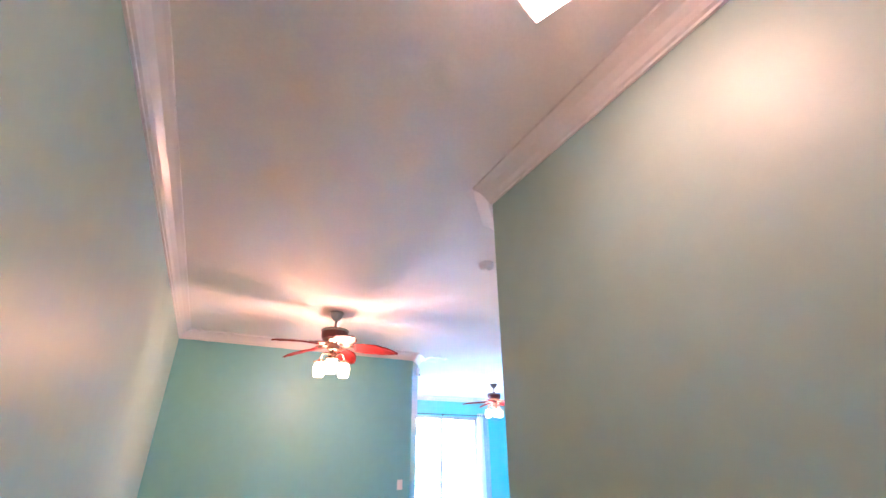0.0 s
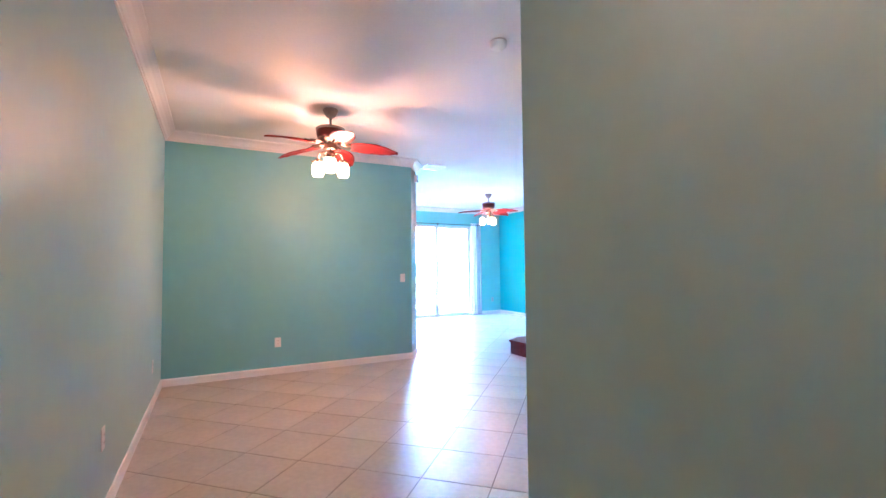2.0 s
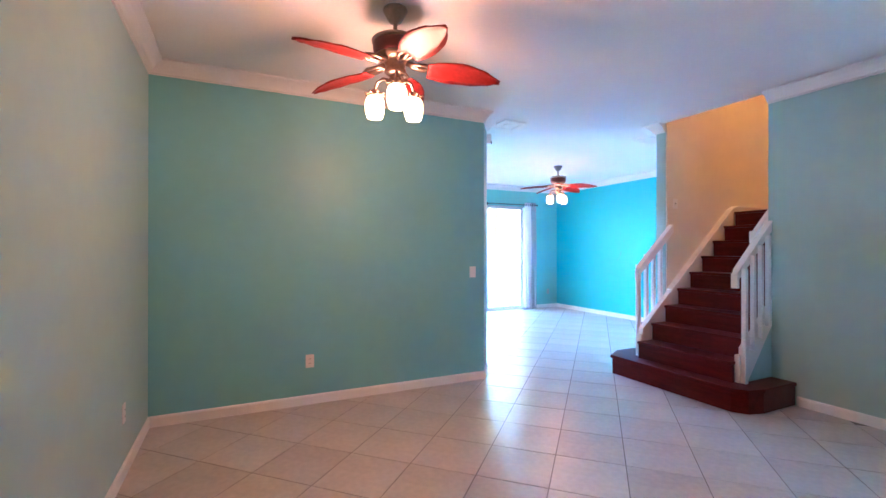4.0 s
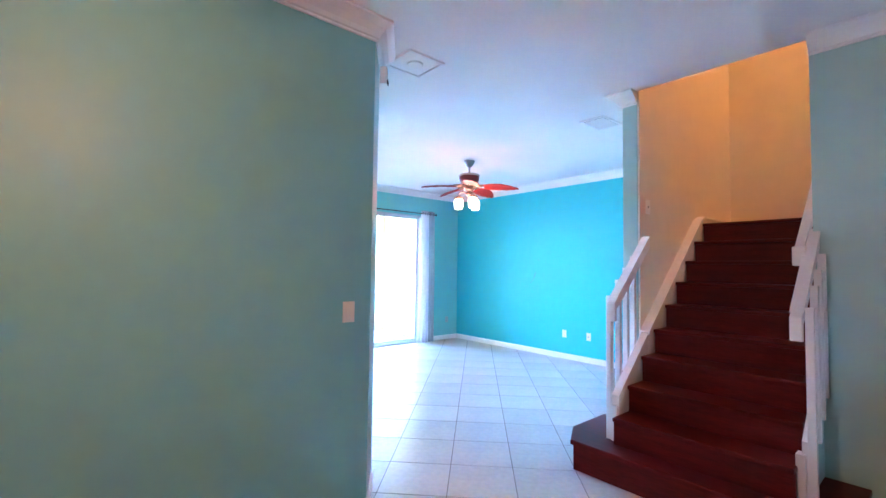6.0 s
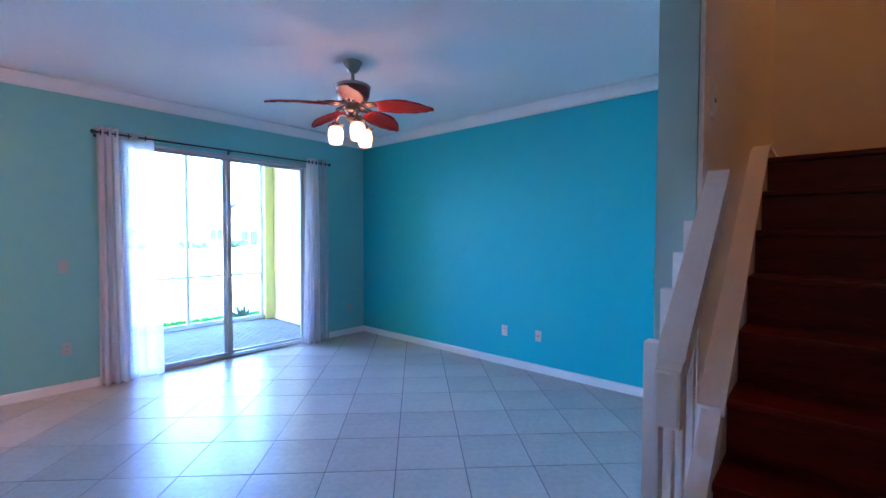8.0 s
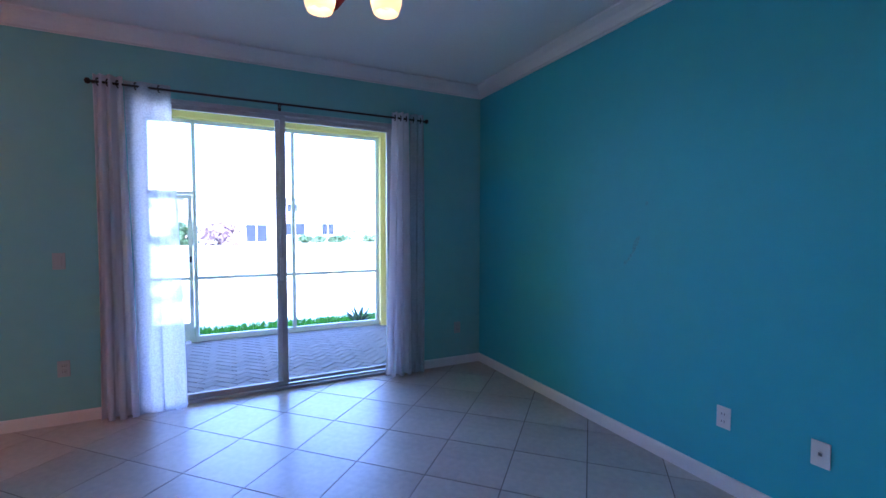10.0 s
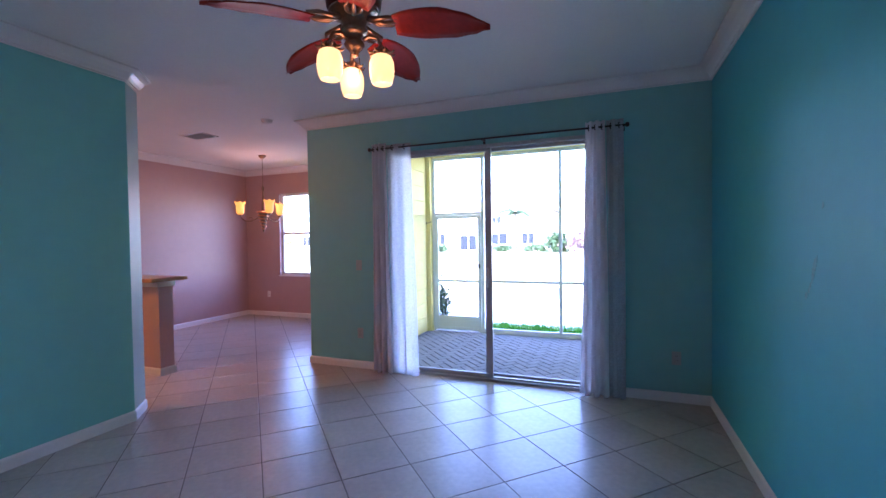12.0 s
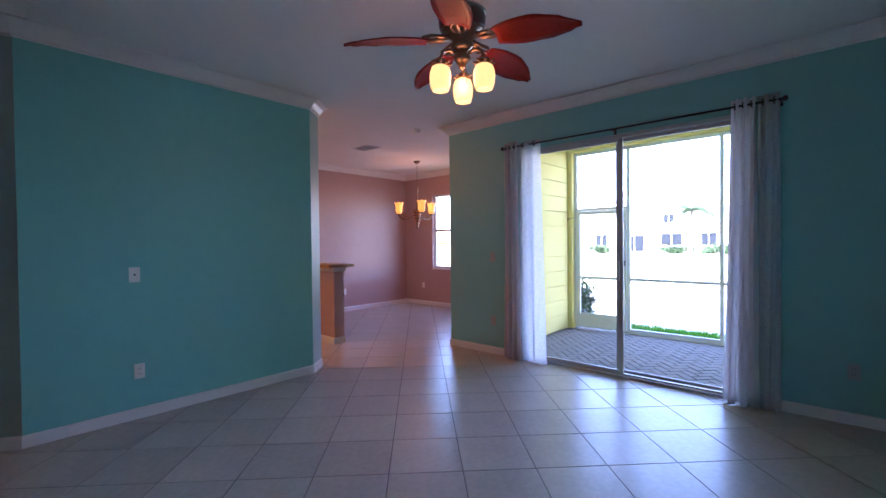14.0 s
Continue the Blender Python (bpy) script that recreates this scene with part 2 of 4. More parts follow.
def sweep(profile, pts, side, bm=None):
    """A moulding: profile rows of (distance from the wall, height) along a plan run, mitred."""
    bm = bm or bmesh.new()
    rings = [[bm.verts.new((p[0] + o.x * d, p[1] + o.y * d, z)) for d, z in profile] for p, o in zip(pts, offsets(pts, side))]
    n = len(profile)
    for a, b in zip(rings, rings[1:]):
        for k in range(n):
            bm.faces.new((a[k], a[(k + 1) % n], b[(k + 1) % n], b[k]))
    bm.faces.new(rings[0])
    bm.faces.new(rings[-1][::-1])
    return bm


def wall_run(names, pts, side, thick, z1, mats, labels):
    offs = offsets(pts, side)
    for i in range(len(pts) - 1):
        p, q, o, r = pts[i], pts[i + 1], offs[i], offs[i + 1]
        poly = [p, q, (q[0] + r.x * thick, q[1] + r.y * thick), (p[0] + o.x * thick, p[1] + o.y * thick)]
        structure(names[i], prism(poly, 0, z1), mats[i], labels[i], "wall")


H = 2.845
XW, XL, XE, XS = -0.03, 3.20, 7.625, 5.075
YN, YSN, YSS = 4.34, -0.466, -0.587
YB = -1.66
RUN_A = [(XW, 0), (2.985, 0), (XL, 0.30), (XL, 2.49), (3.02, 2.7)]
RUN_H = [(1.645, -8.1), (1.65, -4.222), (1.875, -3.945), (XS, -3.945)]

# ---- large structure ----
structure("wall_west", boxes((XW - 0.12, XW, -8.1, 0.12, 0, H)), M_SAGE, "pale sage painted hall wall with a satin sheen", "wall")
structure("wall_entry", boxes((XW - 0.12, 1.79, -8.22, -8.1, 0, H)), M_SAGE, "pale sage painted wall closing the hall", "wall")
wall_run(["wall_teal", "wall_corner_1", "wall_aqua", "wall_corner_2"], RUN_A, 1, 0.12, H, [M_TEAL, M_SAGE, M_AQUA, M_SAGE],
         ["teal painted wall with a satin finish", "pale chamfered wall corner", "aqua painted living room wall", "pale chamfered wall corner by the kitchen"])
wall_run(["wall_hall", "wall_corner_3", "wall_south"], RUN_H, -1, 0.12, H, [M_SAGE, M_SAGE, M_SAGE],
         ["pale sage painted hall wall", "pale chamfered wall corner of the hall", "pale sage painted wall"])
structure("wall_stair_west", boxes((XS, XS + 0.12, -4.14, YB, 0, H)), M_SAGE, "pale sage painted wall beside the staircase", "wall")
structure("wall_stair_north", boxes((XS, XE + 0.15, YSS + 0.004, YSN, 0, H)), M_SAGE, "pale painted wall between staircase and living room", "wall")
structure("wall_stair_lining", boxes((XS + 0.004, 7.29, YSS - 0.012, YSS + 0.002, 0, 5.3)), M_CREAM, "cream painted stairwell wall in warm light", "wall")
structure("wall_stair_back", boxes((7.29, 7.41, -4.6, YSS - 0.012, 0, 5.3)), M_CREAM, "cream painted stairwell back wall in warm light", "wall")
structure("wall_stair_south", boxes((XS + 0.12, 6.2, YB - 0.12, YB, 0, 2.2), (XS + 0.12, 6.2, YB - 0.12, YB, 2.2, H + 0.25)), M_CREAM, "cream painted wall along the lower flight", "wall")
structure("wall_stair_upper", boxes((XS - 0.12, XS, -4.6, 0, H + 0.25, 5.3), (XS - 0.12, 7.41, -4.72, -4.6, 0, 5.3),
                                    (XS - 0.12, 7.41, YSS + 0.005, YSS + 0.1, H + 0.25, 5.3)), M_CREAM, "cream painted upper stairwell wall", "wall")
structure("ceiling_stair", boxes((XS - 0.12, 7.41, -4.72, YSS + 0.1, 5.3, 5.4)), M_CEIL, "white stairwell ceiling", "ceiling")
structure("wall_east", boxes((XE, XE + 0.15, YSN, YN + 0.2, 0, H)), M_TURQ, "deep turquoise accent wall with a satin sheen", "wall")
SX0, SX1, SZ = 4.63, 6.72, 2.39
structure("wall_north", boxes((3.51, SX0, YN, YN + 0.2, 0, H), (SX1, XE, YN, YN + 0.2, 0, H), (SX0, SX1, YN, YN + 0.2, SZ, H)), M_POOL,
          "pale teal painted wall around the sliding door", "wall")
structure("wall_dining_east", boxes((3.51, 3.70, YN + 0.2, 6.80, 0, H)), M_MAUVE, "mauve brown painted dining room wall", "wall")
WX0, WX1, WZ0, WZ1, YD = 0.88, 2.56, 0.80, 2.36, 6.80
structure("wall_dining_north", boxes((-0.06, WX0, YD, YD + 0.16, 0, H), (WX1, 3.70, YD, YD + 0.16, 0, H), (WX0, WX1, YD, YD + 0.16, 0, WZ0),
                                     (WX0, WX1, YD, YD + 0.16, WZ1, H)), M_MAUVE, "mauve brown painted wall around the dining window", "wall")
structure("wall_dining_west", boxes((-0.06, 0.06, 0.122, YD, 0, H)), M_MAUVE, "mauve brown painted dining room wall", "wall")

# ceiling, with the stairwell left open
structure("ceiling", boxes((-0.34, XS, -8.22, -4.14, H, H + 0.25), (-0.34, XS, -4.14, YSS, H, H + 0.25), (-0.34, XE + 0.15, YSS + 0.1, YN + 0.2, H, H + 0.25),
                           (-0.34, XS, YSS, YSS + 0.1, H, H + 0.25), (-0.34, 3.7, YN + 0.2, YD + 0.16, H, H + 0.25)), M_CEIL,
          "white flat ceiling with a fine texture", "ceiling")
structure("roof", boxes((-0.4, XE + 0.3, -8.3, -4.72, H + 0.26, H + 0.3), (-0.4, XS - 0.13, -4.72, 7.4, H + 0.26, H + 0.3),
                        (XS - 0.13, XE + 0.3, -0.45, YN + 0.2, H + 0.26, H + 0.3), (XS - 0.13, XE + 0.3, YN + 0.2, 7.4, H + 0.26, H + 0.3)), M_ROOF, "flat roof slab over the house", "roof")

# crown mouldings and baseboards
CROWN = [(0, H), (0.105, H), (0.105, H - 0.014), (0.088, H - 0.022), (0.062, H - 0.038), (0.036, H - 0.066), (0.024, H - 0.088), (0.012, H - 0.092), (0.012, H - 0.105), (0, H - 0.105)]
BASE = [(0, 0), (0.014, 0), (0.014, 0.066), (0.010, 0.078), (0.004, 0.084), (0, 0.084)]
CR_RUNS = {"crown_hall_west": ([(XW, -8.1), (XW, 0)] + RUN_A[1:], -1), "crown_hall_east": (RUN_H, 1),
           "crown_stair": ([(XS, -3.945), (XS, YB)], 1),
           "crown_living": ([(XS, YSS), (XS, YSN), (XE, YSN), (XE, YN), (3.51, YN), (3.51, YN + 0.06)], 1),
           "crown_dining": ([(3.51, YD), (0.06, YD), (0.06, 0.2)], 1)}
for nm, (pts, sd) in CR_RUNS.items():
    tagged(link("trim_" + nm, sweep(CROWN, pts, sd), M_TRIM), "white painted crown moulding under the ceiling", "crown moulding", kind="structure")
BS_RUNS = {"hall_west": ([(XW, -8.1), (XW, 0)] + RUN_A[1:], -1), "hall_east": (RUN_H, 1), "stair": ([(XS, -3.945), (XS, -1.89)], 1),
           "living_east": ([(XS, YSN), (XE, YSN), (XE, YN), (SX1 + 0.02, YN)], 1), "living_north": ([(SX0 - 0.02, YN), (3.51, YN), (3.51, YD), (0.06, YD), (0.06, 0.2)], 1)}
for nm, (pts, sd) in BS_RUNS.items():
    tagged(link("baseboard_" + nm, sweep(BASE, pts, sd), M_TRIM), "low white painted baseboard", "baseboard", kind="structure")


# ---- sliding door ----
def sliding_door():
    d = tagged(thing("sliding_door", "", "", (0, 0, 0)), "closed two-panel sliding glass patio door in a pale frame", "door", kind="structure")
    y0, y1 = YN + 0.02, YN + 0.14
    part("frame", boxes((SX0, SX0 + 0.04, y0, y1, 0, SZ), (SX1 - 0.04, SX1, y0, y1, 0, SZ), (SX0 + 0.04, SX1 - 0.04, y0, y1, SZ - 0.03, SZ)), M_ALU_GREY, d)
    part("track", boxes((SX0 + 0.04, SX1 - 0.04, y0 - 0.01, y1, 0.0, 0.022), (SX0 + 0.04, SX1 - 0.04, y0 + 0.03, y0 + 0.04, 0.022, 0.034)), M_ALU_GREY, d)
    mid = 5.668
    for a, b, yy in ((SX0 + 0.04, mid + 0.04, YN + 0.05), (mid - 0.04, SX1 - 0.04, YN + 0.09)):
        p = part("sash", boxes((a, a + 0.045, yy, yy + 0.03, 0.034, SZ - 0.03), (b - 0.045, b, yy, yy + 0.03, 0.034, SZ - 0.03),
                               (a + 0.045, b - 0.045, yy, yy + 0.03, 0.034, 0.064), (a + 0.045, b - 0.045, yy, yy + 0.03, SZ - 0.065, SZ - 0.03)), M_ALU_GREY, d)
        g = part("pane", boxes((a + 0.045, b - 0.045, yy + 0.012, yy + 0.016, 0.064, SZ - 0.065)), M_GLASS, p, "clear glass pane")
        g.visible_shadow = False
    part("handle", boxes((mid - 0.018, mid + 0.012, YN + 0.03, YN + 0.05, 0.95, 1.15), bevel=0.006), M_ALU, d)


sliding_door()


def dining_window():
    w = tagged(thing("window_1", "", ""), "white double-hung window pair with bright daylight behind", "window", kind="structure")
    y0 = YD + 0.06
    mid = (WX0 + WX1) / 2
    for a, b in ((WX0, mid - 0.03), (mid + 0.03, WX1)):
        p = part("window_frame", boxes((a, a + 0.045, y0, y0 + 0.06, WZ0, WZ1), (b - 0.045, b, y0, y0 + 0.06, WZ0, WZ1),
                                       (a + 0.045, b - 0.045, y0, y0 + 0.06, WZ0, WZ0 + 0.045), (a + 0.045, b - 0.045, y0, y0 + 0.06, WZ1 - 0.045, WZ1),
                                       (a + 0.045, b - 0.045, y0 - 0.01, y0 + 0.05, 1.575, 1.625)), M_ALU, w)
        for z0, z1 in ((WZ0 + 0.045, 1.575), (1.625, WZ1 - 0.045)):
            g = part("pane", boxes((a + 0.045, b - 0.045, y0 + 0.03, y0 + 0.034, z0, z1)), M_GLASS, p)
            g.visible_shadow = False
    part("mullion", boxes((mid - 0.03, mid + 0.03, y0 - 0.005, y0 + 0.06, WZ0, WZ1)), M_ALU, w)
    part("window_sill", boxes((WX0 - 0.02, WX1 + 0.02, YD - 0.025, YD + 0.06, WZ0 - 0.025, WZ0), bevel=0.006), M_TRIM, w)


dining_window()


# ---- staircase ----
def tread_x(k):
    return 4.515 + (k - 2) * 0.2145


def tread_z(k):
    return 0.205 + (k - 1) * 0.1837


def staircase():
    s = thing("staircase", "cherry-stained wooden staircase with white skirts and rails", "staircase")
    first = [(4.37, -0.43), (4.62, -0.29), (XS - 0.001, -0.29), (XS - 0.001, -1.885), (4.60, -1.885), (4.44, -1.845), (4.37, -1.74)]
    ys, yn = YB + 0.008, -0.664
    part("riser", prism([(x + (0.02 if x < 4.5 else 0), y + (0.012 if y < -1.2 else -0.012)) for x, y in first], 0, tread_z(1) - 0.03), M_CHERRY, s)
    part("tread", prism(first, tread_z(1) - 0.03, tread_z(1), bevel=0.009), M_CHERRY, s)
    for k in range(2, 11):
        x, z = tread_x(k), tread_z(k)
        end = 7.285 if k == 10 else tread_x(k + 1) + 0.06
        part("riser", boxes((x + 0.022, x + 0.042, ys, yn, tread_z(k - 1), z - 0.028)), M_CHERRY, s)
        part("tread", boxes((x, end, ys if k < 10 else -1.66, yn, z - 0.028, z), bevel=0.008), M_CHERRY, s)
    part("landing", boxes((6.28, 7.285, -2.2, -1.662, tread_z(10) - 0.03, tread_z(10))), M_CHERRY, s)
    for k in range(5):
        part("upper_step", boxes((6.28, 7.285, -2.45 - 0.25 * k, -2.2 - 0.25 * k, 1.6 + 0.185 * k, tread_z(10) + 0.185 * (k + 1))), M_CHERRY, s)
    slope = 0.185 / 0.2145

    def rise(x):
        return tread_z(2) + (x - tread_x(2)) * slope

    # skirts: open stringers beside the lower steps, closed boards along the walls
    for y0, y1, p0, p1 in ((-0.666, -0.612, -0.662, -0.640), (-1.692, -1.668, -1.688, -1.672)):
        part("stringer", slab([(4.605, tread_z(1)), (4.70, tread_z(1)), (XS - 0.004, rise(XS) - 0.19), (XS - 0.004, rise(XS) + 0.05), (4.605, rise(4.605) + 0.05)], y0, y1), M_TRIM, s)
        part("side_panel", slab([(4.72, tread_z(1)), (XS - 0.005, tread_z(1)), (XS - 0.005, rise(XS) - 0.19)], p0, p1), M_SAGE, s, "pale sage side panel under the stringer")
    part("skirt_board", slab([(XS, 0.3), (XS, rise(XS) + 0.035), (6.20, rise(6.20) + 0.035), (6.32, tread_z(10) + 0.055), (7.28, tread_z(10) + 0.055), (7.28, 1.6), (6.3, 1.6)], -0.666, YSS - 0.0125), M_TRIM, s)
    part("skirt_cap", slab([(XS, rise(XS) + 0.035), (XS, rise(XS) + 0.06), (6.19, rise(6.19) + 0.06), (6.30, tread_z(10) + 0.075), (7.28, tread_z(10) + 0.075), (7.28, tread_z(10) + 0.055), (6.32, tread_z(10) + 0.055), (6.20, rise(6.20) + 0.035)], -0.674, YSS - 0.0125), M_TRIM, s)
    part("skirt_board", slab([(XS + 0.121, 0.3), (XS + 0.121, rise(XS + 0.12) + 0.13), (6.2, rise(6.2) + 0.13), (6.2, 1.2)], YB + 0.0005, YB + 0.024), M_TRIM, s)
    # balusters are fixed to the outer faces of rail and stringer
    pitch = 0.79
    for y, out in ((-0.640, 1), (-1.664, -1)):
        yb = y + out * 0.047
        part("newel_post", boxes((4.600, 4.640, yb - 0.019, yb + 0.019, tread_z(1), 1.215), bevel=0.004), M_TRIM, s)
        part("newel_base", boxes((4.585, 4.655, y - 0.022, y + 0.022, tread_z(1), 0.45), bevel=0.006), M_TRIM, s)
        for i in range(3):
            x = 4.745 + 0.115 * i
            part("baluster", boxes((x - 0.018, x + 0.018, yb - 0.018, yb + 0.018, rise(x) - 0.10, 1.175 + (x - 4.55) * pitch), bevel=0.004), M_TRIM, s)
        z0, z1 = 1.165, 1.165 + (XS + 0.03 - 4.55) * pitch
        rail = slab([(4.55, z0 - 0.06), (4.55, z0), (4.60, z0 + 0.045), (XS + 0.03, z1 + 0.045), (XS + 0.03, z1 - 0.025), (4.63, z0 - 0.005)], y - 0.026, y + 0.026)
        part("handrail", rail, M_TRIM, s)
        part("handrail_cap", slab([(4.57, z0 + 0.022), (4.59, z0 + 0.05), (XS + 0.02, z1 + 0.066), (XS + 0.02, z1 + 0.045), (4.60, z0 + 0.046)], y - 0.03, y + 0.03), M_TRIM, s)
        part("rail_drop", boxes((4.545, 4.58, y - 0.028, y + 0.028, 1.04, 1.17), bevel=0.008), M_TRIM, s)
    # wall rail on the south side and the upper guard
    x0, x1 = 4.94, 6.25
    za = 1.525
    part("wall_handrail", slab([(x0, za - 0.05), (x0, za + 0.03), (x1, za + 0.03 + (x1 - x0) * slope), (x1, za - 0.05 + (x1 - x0) * slope)], YB + 0.02, YB + 0.065), M_TRIM, s)
    part("rail_end", boxes((x0 - 0.035, x0 + 0.03, YB + 0.01, YB + 0.075, za - 0.085, za + 0.03), bevel=0.012), M_TRIM, s)
    for x in (5.35, 6.05):
        z = za - 0.04 + (x - x0) * slope
        part("rail_bracket", tube([(x, YB, z - 0.06), (x, YB + 0.03, z - 0.06), (x, YB + 0.042, z)], 0.008), M_BRONZE, s)
    part("upper_newel", boxes((6.22, 6.31, YB - 0.07, YB + 0.02, tread_z(10), 3.45), bevel=0.005), M_TRIM, s)
    part("upper_rail", tube([(6.265, -1.70, 2.82), (6.265, -3.4, 4.1)], 0.035, 8), M_TRIM, s)
    for i in range(8):
        y = -1.85 - i * 0.19
        part("upper_baluster", boxes((6.25, 6.28, y - 0.015, y + 0.015, 2.0 + i * 0.14, 2.92 + i * 0.141)), M_TRIM, s)


staircase()


# ---- ceiling fans ----
def leaf_blade(angle):
    """A broad leaf-shaped blade with a raised mid rib, tilted about its length."""
    bm = bmesh.new()
    rows = []
    n = 14
    for i in range(n + 1):
        t = i / n
        x = 0.20 + 0.46 * t
        w = 0.098 * (math.sin(math.pi * min(1, 0.16 + 0.86 * t)) ** 0.62) if t < 1 else 0.012
        row = []
        for j in range(-3, 4):
            y = w * j / 3
            z = -0.010 * (abs(j) / 3) ** 2 + 0.002 * math.sin(9 * abs(y) / 0.1 - 14 * t) - y * 0.24 - 0.045 * t * t
            row.append((x, y, z))
        rows.append(row)
    for th in (0.0, -0.007):
        g = [[bm.verts.new((x, y, z + th)) for x, y, z in r] for r in rows]
        for a, b in zip(g, g[1:]):
            for j in range(6):
                f = bm.faces.new((a[j], a[j + 1], b[j + 1], b[j]))
                f.smooth = True
        if th == 0:
            top = g
    for a, b in zip(range(n), range(1, n + 1)):
        for j in (0, 6):
            bm.faces.new((top[a][j], top[b][j], g[b][j], g[a][j]))
    for a in (0, n):
        for j in range(6):
            bm.faces.new((top[a][j], top[a][j + 1], g[a][j + 1], g[a][j]))
    bm.transform(Matrix.Rotation(radians(angle), 4, "Z") @ Matrix.Translation((0, 0, -0.322)))
    return bm


def ceiling_fan(x, y, blade0, shade0, label):
    f = thing("ceiling_fan", label, "ceiling fan", (x, y, H), "ceiling fans with lamps")
    part("canopy", lathe([(0, 0), (0.072, 0), (0.075, -0.012), (0.066, -0.03), (0.05, -0.06), (0.034, -0.082), (0.018, -0.09), (0, -0.09)]), M_NICKEL, f)
    part("downrod", lathe([(0.013, -0.05), (0.013, -0.135), (0.03, -0.14), (0.034, -0.16), (0.02, -0.165)], 14), M_NICKEL, f)
    part("motor_top", lathe([(0, -0.135), (0.03, -0.137), (0.06, -0.150), (0.128, -0.158), (0.142, -0.168), (0.142, -0.180), (0.133, -0.186), (0, -0.186)], 32), M_NICKEL, f, "pewter motor cover")
    part("motor_band", lathe([(0.133, -0.184), (0.136, -0.2), (0.130, -0.245), (0.12, -0.262), (0, -0.262)], 32), M_MOTOR, f, "dark cherry motor band")
    part("motor_base", lathe([(0.0, -0.26), (0.121, -0.262), (0.118, -0.272), (0.08, -0.285), (0.062, -0.31), (0.058, -0.335), (0.066, -0.345), (0.066, -0.36), (0.05, -0.372),
                              (0.03, -0.39), (0.045, -0.405), (0.05, -0.42), (0.036, -0.44), (0.018, -0.46), (0.022, -0.47), (0.0, -0.485)], 28), M_BRONZE, f)
    for i in range(5):
        a = blade0 + 72 * i
        part("blade", leaf_blade(a), M_BLADE, f, "red-brown leaf-shaped blade" if i == 0 else "")
        bm = bmesh.new()
        for sgn in (-1, 1):
            tube([(0.07, 0, -0.295), (0.12, 0.03 * sgn, -0.315), (0.18, 0.04 * sgn, -0.318), (0.23, 0.012 * sgn, -0.316)], [0.014, 0.011, 0.010, 0.007], 7, bm)
        tube([(0.07, 0, -0.3), (0.15, 0, -0.325), (0.28, 0, -0.318)], [0.014, 0.012, 0.005], 7, bm)
        bm.transform(Matrix.Rotation(radians(a), 4, "Z"))
        part("blade_arm", bm, M_BRONZE, f, "cast bronze blade arm" if i == 0 else "")
    for i in range(3):
        a = radians(shade0 + 120 * i)
        c, s = math.cos(a), math.sin(a)
        arm = part("lamp_arm", tube([(0.045 * c, 0.045 * s, -0.40), (0.08 * c, 0.08 * s, -0.385), (0.12 * c, 0.12 * s, -0.40), (0.138 * c, 0.138 * s, -0.44), (0.14 * c, 0.14 * s, -0.47)], [0.011, 0.01, 0.009, 0.009, 0.012], 8), M_BRONZE, f)
        part("socket_cup", lathe([(0.012, -0.452), (0.03, -0.465), (0.036, -0.485), (0.03, -0.492), (0, -0.492)], 16, at=(0.14 * c, 0.14 * s, 0)), M_BRONZE, arm)
        bm = bmesh.new()
        for k in range(8):
            b = 2 * math.pi * k / 8
            px, py = 0.14 * c, 0.14 * s
            tube([(px + 0.02 * math.cos(b), py + 0.02 * math.sin(b), -0.452), (px + 0.038 * math.cos(b), py + 0.038 * math.sin(b), -0.475),
                  (px + 0.058 * math.cos(b), py + 0.058 * math.sin(b), -0.478), (px + 0.068 * math.cos(b), py + 0.068 * math.sin(b), -0.468)], [0.006, 0.008, 0.006, 0.002], 6, bm)
        part("leaf_crown", bm, M_BRONZE, arm, "cast metal leaf collar")
        part("shade", lathe([(0.03, -0.482), (0.048, -0.494), (0.058, -0.52), (0.0605, -0.55), (0.057, -0.588), (0.047, -0.622), (0.043, -0.622), (0.053, -0.588), (0.0565, -0.55), (0.054, -0.52), (0.044, -0.497), (0.03, -0.487)], 24,
                            at=(0.14 * c, 0.14 * s, 0)), M_SHADE, f, "lit frosted glass shade" if i == 0 else "")
        bulb = lathe([(0, -0.53), (0.02, -0.54), (0.028, -0.57), (0.02, -0.6), (0, -0.61)], 14, at=(0.14 * c, 0.14 * s, 0))
        part("bulb", bulb, M_SHADE, arm, "lit bulb")
    part("pull_chain", tube([(0.02, 0.01, -0.48), (0.02, 0.01, -0.56)], 0.002, 6), M_BRONZE, f)
    for ob in f.children:
        if not ob.name.startswith("canopy"):
            ob.location.z -= 0.028


ceiling_fan(1.463, -1.50, -88, -105, "bronze ceiling fan with red leaf blades and lit shades")
ceiling_fan(5.665, 1.975, -58, 8, "bronze ceiling fan with leaf blades over the living room")


